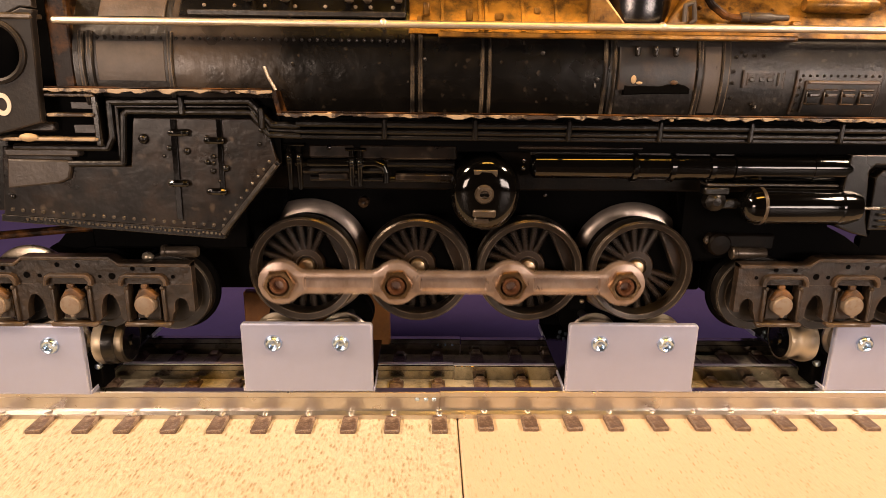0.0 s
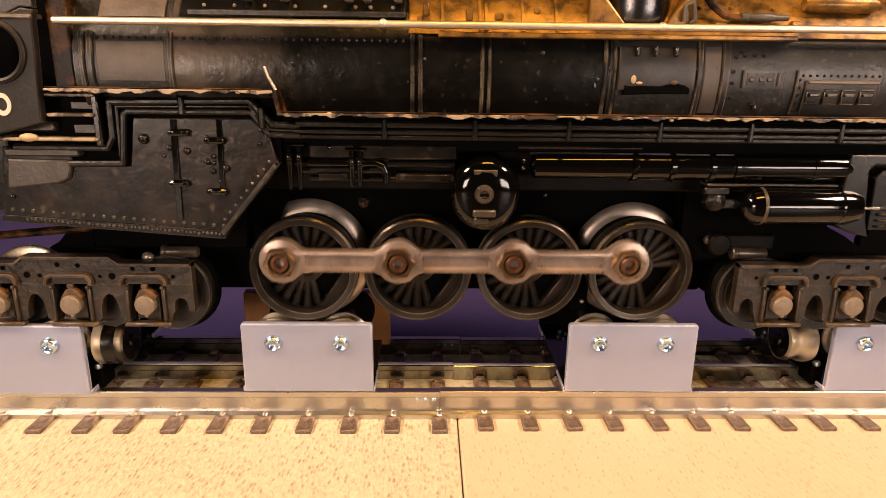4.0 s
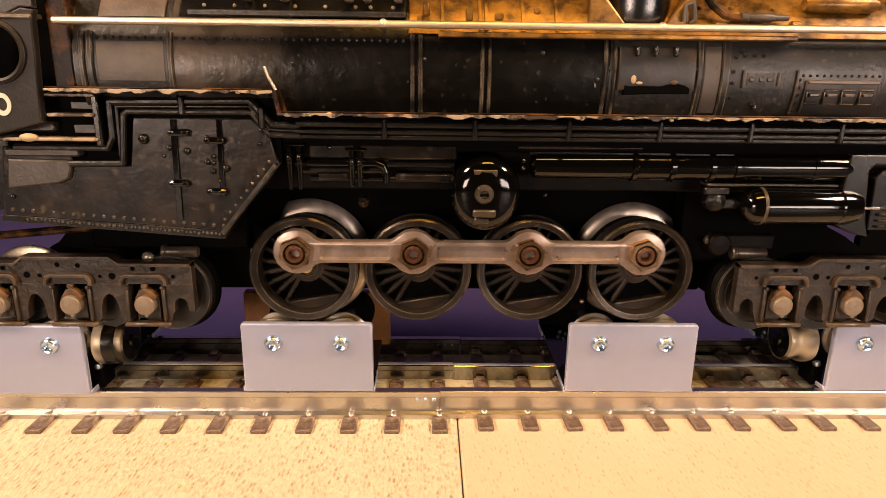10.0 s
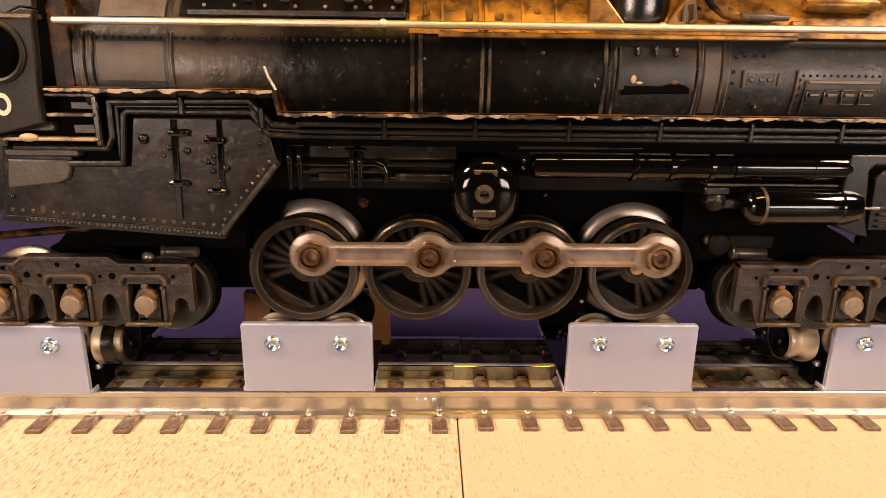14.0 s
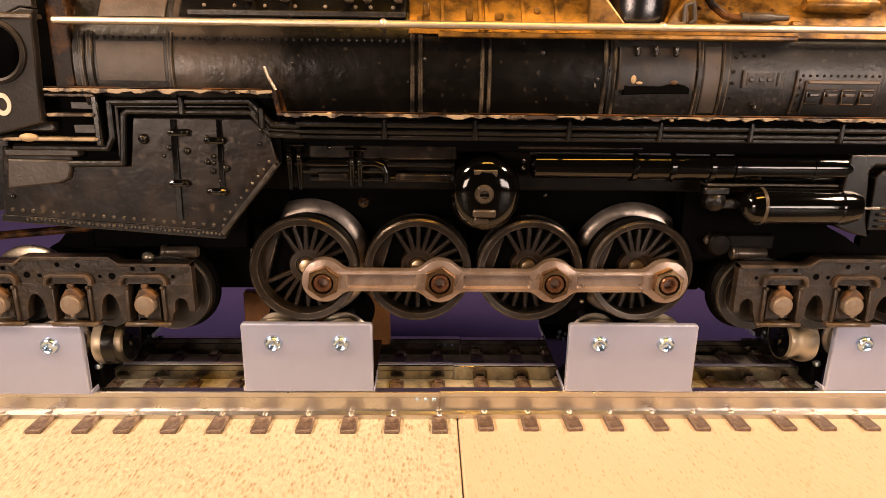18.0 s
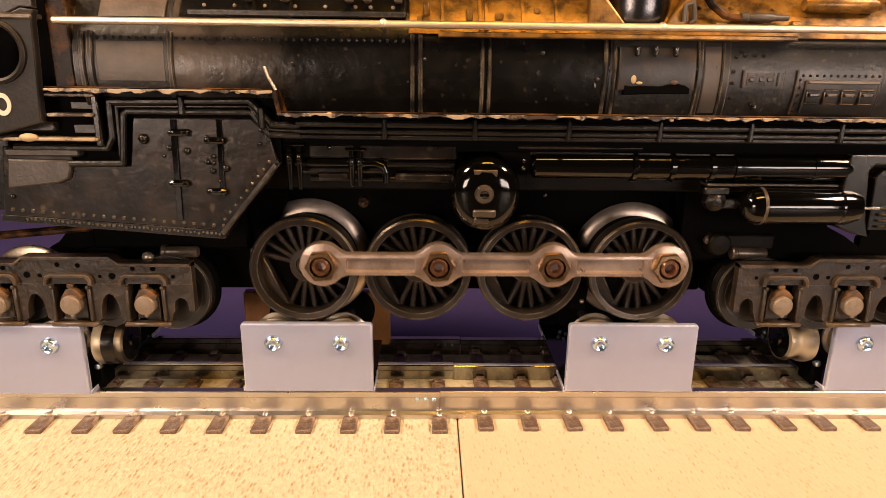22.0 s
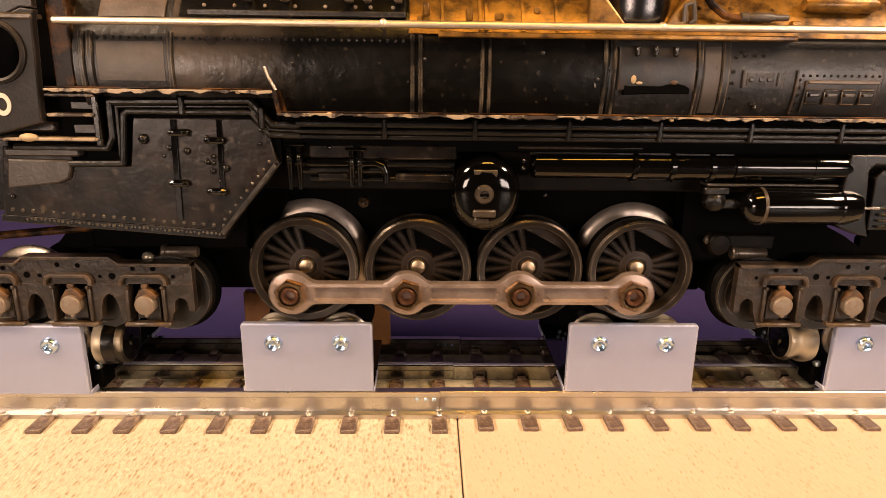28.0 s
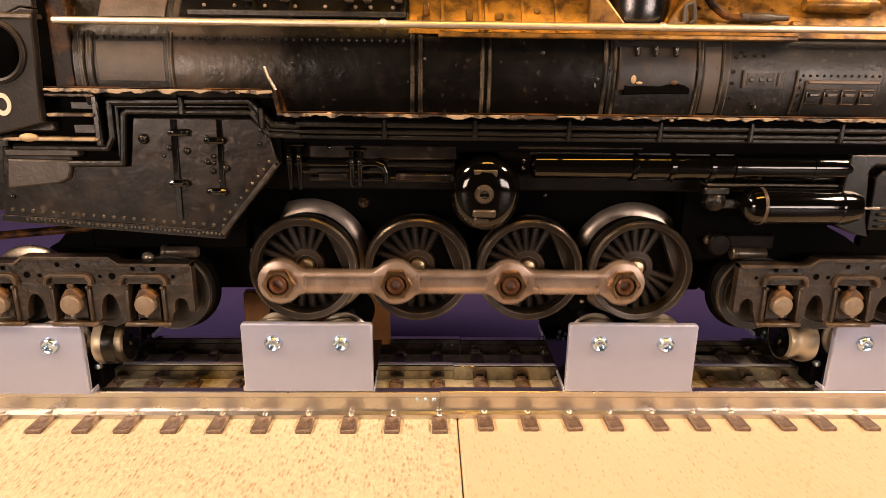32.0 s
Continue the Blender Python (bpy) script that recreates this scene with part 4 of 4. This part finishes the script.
for x, z in ((26.5, 76.4), (26.4, 74.2), (-28, 79.5), (-14.0, 74.6), (39.5, 73.9), (34.0, 65.6), (-22.4, 68.4)):
    ball(bm, (x, -7.6 if z > 70 else -2, z), 0.8, u=8, v=6)
tagged(lp("bolt_heads", bm, GLOSS, "small glossy bolt heads"), kind="stuff")

for x0, x1, z0, z1, y in ((-33.6, -21.0, 76.6, 80.3, -7.9), (-19.6, 7.6, 76.2, 80.3, -7.9), (24.4, 60.0, 79.4, 80.6, -7.9), (-31.8, -23.0, 69.8, 72.2, -5.6), (-10.0, 7.0, 69.8, 72.0, -5.6)):
    bm = B()
    box(bm, x0, x1, y, 0, z0, z1, 0.5)
    lp("frame_panel", bm, FIREBOX)
bm = B()
lathe(bm, [(0.05, 0.9), (0.6, 1.2), (0.8, 2.0), (1.5, 2.6), (1.7, 5.4)], (-19.9, 0, 61.8), "y", 16)
lp("frame_bolt", bm, BROWNBLACK, "worn bolt on the frame")
# chassis; the underside's shade is put into the near-black parts
bm = B()
box(bm, -60, 170, 2, 34, 66, 92, 0.5)
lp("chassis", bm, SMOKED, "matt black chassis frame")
# near-black fillers added to close off the dark underside behind the wheels
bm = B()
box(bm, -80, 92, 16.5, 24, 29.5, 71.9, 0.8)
lp("gear_case", bm, SHADE_BLACK)
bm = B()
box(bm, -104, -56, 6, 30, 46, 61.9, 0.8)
lp("trailing_bolster", bm, SHADE_BLACK)
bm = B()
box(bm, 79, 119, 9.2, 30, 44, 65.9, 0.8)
lp("leading_bolster", bm, SHADE_BLACK)
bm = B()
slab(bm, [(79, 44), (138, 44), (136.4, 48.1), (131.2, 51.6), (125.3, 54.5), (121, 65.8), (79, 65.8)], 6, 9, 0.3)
lp("leading_plate", bm, SHADE_BLACK)
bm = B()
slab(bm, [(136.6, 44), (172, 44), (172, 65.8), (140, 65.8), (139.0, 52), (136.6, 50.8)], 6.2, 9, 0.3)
lp("leading_plate", bm, SHADE_BLACK)
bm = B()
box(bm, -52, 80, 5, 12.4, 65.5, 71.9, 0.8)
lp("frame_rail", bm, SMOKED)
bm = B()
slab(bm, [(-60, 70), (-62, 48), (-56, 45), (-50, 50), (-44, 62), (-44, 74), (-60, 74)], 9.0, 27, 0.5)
lp("truck_bolster", bm, SHADE_BLACK)
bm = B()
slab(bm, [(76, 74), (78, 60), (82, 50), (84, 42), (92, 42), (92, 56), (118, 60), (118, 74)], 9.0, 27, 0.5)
lp("truck_bolster", bm, SHADE_BLACK)
bm = B()
box(bm, 86.6, 108.6, 4.6, 8.9, 47.0, 52.4, 0.8)
lathe(bm, [(0.05, 2.4), (3.0, 2.6), (3.6, 3.4), (3.6, 8.0)], (90.4, 0, 49.2), "y", 28)
lp("swing_link", bm, SMOKED, "oily brown-black link above the leading truck")
bm = B()
ball(bm, (86.2, 3.6, 50.6), 0.9, sz=1.5, u=12, v=8)
lp("link_pin", bm, BARREL, "dull pin on the link")

# brake hangers between the wheels
for x in (48.6,):
    bm = B()
    slab(bm, [(x - 2.6, 25.5), (x + 2.6, 25.5), (x + 3.2, 33), (x + 1.6, 46), (x - 1.6, 46), (x - 3.2, 33)], 8.2, 10.6, 0.4)
    lp("brake_hanger", bm, SHADE_BLACK)
    bm = B()
    ball(bm, (x + 1.2, 7.9, 28.6), 0.8, u=10, v=6)
    lp("hanger_pin", bm, CAP, "worn brass pin")

# ---------------------------------------------------------------- driving wheels
AXLES = ((-38.6, 16.8, True), (-3.46, 16.6, False), (31.3, 16.5, False), (66.0, 16.4, True))
AZ, CRANK = 40.7, 7.07


def driving_wheel(x, r, flanged, back=False):
    bm = B()
    prof = [(13.9, 7.0), (13.9, 2.2), (14.2, 1.6), (r - 0.7, 1.3), (r - 0.15, 1.7), (r, 2.3), (r - 0.1, 7.0)]
    if flanged:
        prof += [(15.0, 8.4)]
    else:
        prof += [(r + 0.1, 7.2), (r + 0.2, 8.0), (r - 0.4, 8.6), (15.0, 8.8)]
    lathe(bm, prof, (0, -4, 0), "y", 72)
    w = part("driving_wheel", bm, RIM, loco, "dark spoked driving wheel with a steel tyre", (x - 0, 4 - 18, AZ - 20))
    # tread: its shade is put into the near-black
    bm = B()
    lathe(bm, [(r - 0.9, 3.6), (r - 0.9, 8.6), (14.0, 8.8)], (0, 0, 0), "y", 60)
    part("tread", bm, SHADE_BLACK, w, "wheel tread painted near-black for its shade")
    if flanged:
        ro = 19.9 if x < 0 else 19.4
        bm = B()
        lathe(bm, [(15.4, 8.4), (16.6, 8.5), (17.6, 8.8), (18.5, 9.3), (ro - 0.4, 10.1), (ro, 11.1), (ro - 0.4, 12.2), (15.0, 12.6)], (0, 0, 0), "y", 80)
        part("flange", bm, FLANGE, w, "bright worn steel flange")
    # web behind the spokes, near-black for the shade between them
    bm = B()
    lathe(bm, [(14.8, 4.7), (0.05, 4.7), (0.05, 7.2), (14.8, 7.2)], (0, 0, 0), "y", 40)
    part("web", bm, SHADE_BLACK, w)
    bm = B()
    lathe(bm, [(5.8, 5.4), (5.6, 3.0), (5.2, 2.5), (3.4, 2.4), (3.2, 3.0), (0.05, 3.0)], (0, 0, 0), "y", 36)
    part("hub", bm, WHEEL, w)
    bm = B()
    lathe(bm, [(2.45, 3.4), (2.45, 1.9), (2.1, 1.4), (1.2, 1.15), (0.02, 1.1)], (0, 0, 0), "y", 24)
    part("axle_cap", bm, CAP, w, "brass axle end")
    sp = None
    for k in range(22):
        a = 8.2 + 360 / 22 * k
        if abs((a - 180 + 180) % 360 - 180) < 38:
            continue
        if sp is None:
            bm = B()
            slab(bm, [(5.0, -0.75), (14.3, -0.42), (14.3, 0.42), (5.0, 0.75)], 2.5, 4.8, 0.3)
            ob = part("spoke", bm, WHEEL, w)
            sp = ob.data
        else:
            ob = new("spoke", sp)
            ob.parent = w
        ob.rotation_euler = (0, radians(-a), 0)
    bm = B()
    chord, rr = -10.7, 14.2
    half = math.degrees(math.acos(-chord / rr))
    slab(bm, [(rr * math.cos(radians(180 - half + 2 * half * k / 14)), rr * math.sin(radians(180 - half + 2 * half * k / 14))) for k in range(15)], 1.2, 4.8, 0.45)
    part("counterweight", bm, WHEEL, w, "crescent counterweight between the spokes")
    bm = B()
    box(bm, chord - 0.3, chord + 0.2, 1.0, 4.0, -8.4, 8.4, 0.2)
    part("counterweight_edge", bm, RIM, w, "worn bright edge of the counterweight")
    bm = B()
    lathe(bm, [(3.4, 4.6), (3.4, -6.4), (0.05, -6.4)], (CRANK, 0, 0), "y", 20)
    part("crank_pin", bm, NUT, w)
    bm = B()
    rings = []
    for scale, y, bore in ((1.0, -6.3, 0), (1.0, -8.6, 0), (0.93, -9.2, 0), (0.0, -9.2, 3.3), (0.0, -7.6, 3.2)):
        ring = []
        for k in range(36):
            t = radians(10 * k + 10)
            edge = 4.35 / math.cos((t - radians(10) + math.pi / 6) % (math.pi / 3) - math.pi / 6)
            q = bore if bore else min(edge, 4.95) * scale
            ring.append(bm.verts.new((CRANK + q * math.cos(t), y, q * math.sin(t))))
        rings.append(ring)
    for r0, r1 in zip(rings, rings[1:]):
        for k in range(36):
            bm.faces.new((r0[k - 1], r0[k], r1[k], r1[k - 1]))
    part("nut", bm, NUT, w, "rusty brass hexagon nut")
    # flat black ring paints the shade in the gap
    bm = B()
    lathe(bm, [(3.4, -7.4), (2.4, -7.4)], (CRANK, 0, 0), "y", 24)
    part("pin_gap", bm, SHADE_BLACK, w, "black ring standing in for the shaded gap round the bolt")
    bm = B()
    lathe(bm, [(2.75, -7.0), (2.75, -8.9), (2.45, -9.3), (1.75, -9.3), (1.5, -8.9), (1.35, -6.6), (0.02, -6.4)], (CRANK, 0, 0), "y", 24)
    part("pin_bolt", bm, BOLT, w, "rust-brown bolt with a hollow head")
    return w


wheels = [driving_wheel(*a) for a in AXLES]
# far-side wheels, plain from behind, their shade put into the near-black
for x, r, flanged in AXLES:
    bm = B()
    lathe(bm, [(0.05, 26.5), (17.4 if flanged else r, 26.5), (17.4 if flanged else r, 27.5), (r, 28.2), (r, 33), (0.05, 33)], (x, 0, AZ), "y", 40)
    lp("far_wheel", bm, SHADE_BLACK)
    bm = B()
    rod_between(bm, (x, 10, AZ), (x, 27, AZ), 3.0, 12)
    lp("wheel_axle", bm, SHADE_BLACK)


# coupling rod: bosses round the pins blending into bars with sunk pockets
ROD_X = [a[0] - AXLES[0][0] for a in AXLES]


def rod_half(x):
    """Half the height of the rod at x: round bosses, bars, and a soft neck between them."""
    best = 0.0
    for c in ROD_X:
        d = abs(x - c)
        inside = ROD_X[0] <= x <= ROD_X[-1]
        h = math.sqrt(max(0.0, 6.75 ** 2 - d * d))
        if inside:
            u = min(1.0, max(0.0, (d - 4.4) / 3.4))
            neck = 3.3 + (math.sqrt(6.75 ** 2 - 4.4 ** 2) - 3.3) * (1 - u) ** 1.8
            h = h if d <= 4.4 else neck
        best = max(best, h, 3.3 if inside else 0.0)
    return best


def rod_outline():
    n = 230
    x0, x1 = ROD_X[0] - 6.75, ROD_X[-1] + 6.75
    xs = [x0 + (x1 - x0) * k / n for k in range(n + 1)]
    xs = [x0 + 0.02, x0 + 0.1] + xs[1:-1] + [x1 - 0.1, x1 - 0.02]
    top = [(x, rod_half(x)) for x in xs]
    return top + [(x, -z) for x, z in reversed(top)]


def pocket(xa, xb, h=2.2, r=0.8):
    pts = []
    for cx, cz, a in ((xb - r, h - r, 0), (xa + r, h - r, 90), (xa + r, r - h, 180), (xb - r, r - h, 270)):
        pts += [(cx + r * math.cos(radians(a + 22.5 * k)), cz + r * math.sin(radians(a + 22.5 * k))) for k in range(5)]
    return pts


def rod_body(bm):
    out = rod_outline()
    n = len(out)

    def shrink(f):
        # moves the outline inwards by f
        res = []
        for i in range(n):
            d = Vector((out[(i + 1) % n][0] - out[i - 1][0], out[(i + 1) % n][1] - out[i - 1][1])).normalized()
            res.append((out[i][0] + d.y * f, out[i][1] - d.x * f))
        return res

    holes = [pocket(ROD_X[i] + 7.0, ROD_X[i + 1] - 7.0) for i in range(3)]
    face = shrink(0.4)
    rings = [[bm.verts.new((p[0], y, p[1])) for p in pts] for pts, y in ((out, -2.4), (out, -5.2), (shrink(0.12), -5.48), (face, -5.6))]
    for r0, r1 in zip(rings, rings[1:]):
        for i in range(n):
            bm.faces.new((r0[i - 1], r0[i], r1[i], r1[i - 1]))
    bm.faces.new(rings[0][::-1])
    rims = []
    for h in holes:
        rim = [bm.verts.new((p[0], -5.6, p[1])) for p in h]
        cx = sum(p[0] for p in h) / len(h)
        half = max(p[0] for p in h) - cx
        low = [bm.verts.new((cx + (p[0] - cx) * (half - 0.5) / half, -4.6, p[1] * 0.82)) for p in h]
        for i in range(len(rim)):
            bm.faces.new((rim[i - 1], rim[i], low[i], low[i - 1]))
        bm.faces.new(low)
        rims.append(rim)
    flat = rings[-1] + [v for rim in rims for v in rim]
    loops = [[Vector((v.co.x, v.co.z, 0)) for v in loop] for loop in [rings[-1]] + rims]
    for tri in tessellate_polygon(loops):
        bm.faces.new([flat[i] for i in tri])
    return bm


rod = part("coupling_rod", rod_body(B()), ROD, loco, "tan oxidised metal coupling rod with four bosses", (AXLES[0][0], -15.0, AZ - 20))


# ---------------------------------------------------------------- trucks
def truck(name, at, label, flip):
    """A six-wheel truck; at is the middle axle on the near side, flip mirrors its ends."""
    f = -1 if flip else 1

    def arch(x, half, top, base, spring):
        return [(x - half, base)] + [(x - half * math.cos(radians(22.5 * k)), spring + (top - spring) * math.sin(radians(22.5 * k))) for k in range(9)] + [(x + half, base)]

    crest = [(-36.6, 13.0), (-15.4, 13.1), (-12.8, 15.1), (12.8, 15.1), (15.4, 13.1), (36.6, 13.0)]
    tr = part(name, slab(B(), crest + [(36.6, 6.4), (-36.6, 6.4)], 0.0, 3.0, 0.02), TRUCK, loco, label, (at[0], at[1] - 18, at[2] - 20))
    for c in (-11.1, 11.1):
        web = [(c - 6.1, -5.6), (c - 4.1, -5.6)] + arch(c, 2.9, 3.2, -4.6, -3.4) + [(c + 4.1, -5.6), (c + 6.1, -5.6), (c + 6.1, 6.39), (c - 6.1, 6.39)]
        part("frame_web", slab(B(), web, 0.0, 3.0, 0.02), TRUCK, tr)
    for e in (-1, 1):
        web = [(27.2, -5.6), (29.2, -5.6), (29.8, -3.4)] + arch(32.6, 2.2, 2.0, -2.4, -1.0) + [(36.6, -2.4), (36.6, 6.39), (27.2, 6.39)]
        part("frame_web", slab(B(), [(e * x, z) for x, z in web], 0.0, 3.0, 0.02), TRUCK, tr)
    part("top_lip", slab(B(), [(x, z - 1.0) for x, z in crest] + [(x, z + 0.1) for x, z in reversed(crest)], -1.1, 3.2, 0.4), LIP, tr, "worn brown lip along the frame top")
    for k in (-1, 0, 1):
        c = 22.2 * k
        # near-black sheet paints the shade inside the pedestal
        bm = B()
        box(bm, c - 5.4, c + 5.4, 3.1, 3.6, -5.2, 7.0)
        part("pedestal_back", bm, SHADE_BLACK, tr, "near-black sheet for the shade behind the axle box")
        hood = [(-7.2, 6.2), (-7.2, 7.9), (-6.6, 9.2), (-5.4, 9.9), (5.4, 9.9), (6.6, 9.2), (7.2, 7.9), (7.2, 6.2), (6.2, 6.2), (6.0, 7.6), (5.0, 8.7), (-5.0, 8.7), (-6.0, 7.6), (-6.2, 6.2)]
        part("pedestal_hood", slab(B(), [(c + x, z) for x, z in hood], -1.7, 0.2, 0.45), LIP, tr, "brown moulded hood over the axle box")
        for side in (-1, 1):
            bm = B()
            box(bm, c + side * 5.5 - 0.55, c + side * 5.5 + 0.55, -1.0, 2.0, -5.6, 5.6, 0.3)
            ball(bm, (c + side * 5.4, -0.9, 5.4), 0.7, u=8, v=6)
            part("pedestal_post", bm, TRUCK, tr)
        bm = B()
        slab(bm, [(c - 3.6, -5.0), (c + 3.6, -5.0), (c + 3.7, 1.0), (c + 2.6, 4.2), (c - 2.4, 4.4), (c - 3.6, 1.5)], 0.8, 2.8, 0.4)
        part("axle_box", bm, TRUCK, tr, "grimy axle box")
        bm = B()
        slab(bm, [(c - 3.4, 1.6), (c + 3.0, 1.4), (c + 3.6, 2.6), (c + 2.0, 4.4), (c + 0.4, 5.4), (c - 1.6, 4.5)], -0.9, 1.2, 0.5)
        box(bm, c - 1.2, c + 0.8, -0.4, 1.2, 4.8, 6.4, 0.3)
        part("oil_cap", bm, RUST, tr, "rust-stained lid of the axle box")
        bm = B()
        lathe(bm, [(3.1, 1.0), (3.1, -1.7), (2.8, -2.1), (1.0, -2.35), (0.02, -2.35)], (c, 0, 0), "y", 24)
        ball(bm, (c + 0.2, -1.4, -3.1), 0.75, u=10, v=6)
        part("journal_cover", bm, JOURNAL, tr, "worn pale journal cover")
        bm = B()
        box(bm, c - 7.0, c + 7.2, -1.5, 1.5, -7.1, -5.7, 0.45)
        part("tie_bar", bm, LIP, tr)
        bm = B()
        # lit flange is coloured cream, the other two near-black for shade
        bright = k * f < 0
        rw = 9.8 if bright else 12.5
        lathe(bm, [(0.05, 5.0), (rw - 0.2, 5.0), (rw, 5.6), (rw, 8.6), (0.05, 8.8)], (c + f * 5.8, 0, 2.0), "y", 44)
        lathe(bm, [(rw - 2.9, 5.05), (rw - 2.9, 4.5), (rw - 0.5, 4.4), (rw - 0.2, 5.05)], (c + f * 5.8, 0, 2.0), "y", 44)
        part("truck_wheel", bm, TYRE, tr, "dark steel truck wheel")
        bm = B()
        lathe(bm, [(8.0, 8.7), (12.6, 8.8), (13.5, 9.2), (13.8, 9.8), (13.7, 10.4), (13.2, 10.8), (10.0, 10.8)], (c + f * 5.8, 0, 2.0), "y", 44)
        part("wheel_flange", bm, ROLLER if bright else SHADE_BLACK, tr, "wheel flange painted cream for the light on it" if bright else "")
        # far wheel near-black, its shade in the colour
        bm = B()
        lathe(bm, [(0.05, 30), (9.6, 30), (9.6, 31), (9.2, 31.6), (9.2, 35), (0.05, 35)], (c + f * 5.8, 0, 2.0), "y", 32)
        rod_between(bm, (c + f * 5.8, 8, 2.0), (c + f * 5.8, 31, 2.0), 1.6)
        part("far_wheel", bm, SHADE_BLACK, tr)
    for x, z, r in ((-3.0, 12.4, 0.75), (3.0, 12.2, 0.75), (-12.4, 9.2, 1.0), (-8.6, 9.0, 0.65), (9.2, 8.8, 0.55), (12.8, 8.9, 1.05), (19.2, 11.3, 0.7), (25.2, 11.3, 0.8),
                    (-19.2, 11.3, 0.7), (-25.2, 11.3, 0.75), (31.0, 8.8, 0.6), (-31.0, 8.8, 0.6)):
        # hole's shade painted as a flat black disc
        bm = B()
        lathe(bm, [(r, -0.15), (0.02, -0.1)], (x, 0, z), "y", 12)
        part("rivet_hole", bm, SHADE_BLACK, tr, "black disc standing in for a shaded drilled hole")
    bm = B()
    a, b = sorted((f * 26.0, f * 37.0))
    lathe(bm, [(0.05, a), (1.8, a), (2.1, a + 0.4), (2.1, a + 1.4), (1.8, a + 1.7), (1.8, b - 0.6), (1.5, b), (0.05, b)], (0, 6.0, 15.0), "x", 20)
    part("spring_barrel", bm, BARREL, tr, "pale brown horizontal barrel")
    bm = B()
    box(bm, a + 1.2, b - 1.2, 8.2, 24, 11.0, 15.0, 0.6)
    part("truck_frame", bm, SHADE_BLACK, tr)
    if not flip:
        bm = B()
        ball(bm, (22.0, 5.0, 13.6), 1.5, sx=1.3, u=12, v=8)
        part("buffer_stop", bm, ROLLER, tr, "small cream stop")
    return tr


truck("trailing_truck", (-108.2, -2.0, 30.8), "grimy six-wheel trailing truck with outside frames", False)
truck("leading_truck", (131.6, -2.0, 31.4), "grimy six-wheel leading truck with outside frames", True)
bm = B()
tube(bm, [(-150, 8, 47.8), (-120, 8, 50.8), (-104, 9, 52.2)], 1.3)
lp("drawbar", bm, STAIN, "dark brown drawbar")
# black filler plate added behind the drawbar
bm = B()
slab(bm, [(-113.2, 50.6), (-117, 46.4), (-112, 45), (-100, 45), (-100, 57), (-108, 56), (-112, 52.6)], 9, 12, 0.3)
lp("bolster_plate", bm, SHADE_BLACK)

# ---------------------------------------------------------------- what moves
# crank angle in degrees at every half second of each stretch, counted on without a break
TURNS_A = (204, -497, -1173, -1839, -2596, -3484, -4427, -5369)
TURNS_B = (-9313, -10306, -11303, -12257, -13122, -13817, -14378, -14876, -15329, -15740, -16207, -16775, -17375, -18058, -18773, -19539, -20356, -21181, -22059)
TURNS_C = (-25081, -25577, -25977, -26297, -26559)
HALT = ((18.8, -26691), (19.0, -26772), (19.1, -26809), (19.2, -26836), (19.3, -26851), (19.4, -26855), (19.7, -26855), (20.2, -26855), (20.3, -26844), (20.8, -26844), (20.9, -26817), (21.0, -26752), (21.2, -26605))
TURNS_D = (-26342, -25895, -25426, -24950, -24464, -23950, -23409, -22831, -22223)
TURNS_E = (-19511, -18838, -18129, -17429, -16708, -15986, -15318, -14592, -13857, -13118)
KNOTS = [(0.5 * i, a) for i, a in enumerate(TURNS_A)] + [(5.5 + 0.5 * i, a) for i, a in enumerate(TURNS_B)] + [(16.5 + 0.5 * i, a) for i, a in enumerate(TURNS_C)]
KNOTS += list(HALT) + [(21.5 + 0.5 * i, a) for i, a in enumerate(TURNS_D)] + [(27.5 + 0.5 * i, a) for i, a in enumerate(TURNS_E)]


def crank_angle(t):
    """Smooth cubic through the knots."""
    i = max(j for j in range(len(KNOTS) - 1) if KNOTS[j][0] <= t + 1e-6)

    def slope(j):
        if j == 0:
            return (KNOTS[1][1] - KNOTS[0][1]) / (KNOTS[1][0] - KNOTS[0][0])
        if j == len(KNOTS) - 1:
            return (KNOTS[j][1] - KNOTS[j - 1][1]) / (KNOTS[j][0] - KNOTS[j - 1][0])
        h0, h1 = KNOTS[j][0] - KNOTS[j - 1][0], KNOTS[j + 1][0] - KNOTS[j][0]
        s0, s1 = (KNOTS[j][1] - KNOTS[j - 1][1]) / h0, (KNOTS[j + 1][1] - KNOTS[j][1]) / h1
        if s0 * s1 <= 0:
            return 0.0
        return (s0 * h1 + s1 * h0) / (h0 + h1)

    (t0, a0), (t1, a1) = KNOTS[i], KNOTS[i + 1]
    h = t1 - t0
    u = (t - t0) / h
    m0, m1 = slope(i) * h, slope(i + 1) * h
    return (2 * u ** 3 - 3 * u ** 2 + 1) * a0 + (u ** 3 - 2 * u ** 2 + u) * m0 + (-2 * u ** 3 + 3 * u ** 2) * a1 + (u ** 3 - u ** 2) * m1


def motions():
    times = [i / FPS for i in range(int(32 * FPS) + 1)]
    angles = [crank_angle(t) for t in times]
    for w, (x, r, flanged) in zip(wheels, AXLES):
        walk(w, [(t, pose(x * S, -14 * S, (AZ - 20) * S, 0, -a, 0)) for t, a in zip(times, angles)])
    walk(rod, [(t, pose((AXLES[0][0] + CRANK * math.cos(radians(a))) * S, -15.0 * S, (AZ - 20 + CRANK * math.sin(radians(a))) * S)) for t, a in zip(times, angles)])


motions()
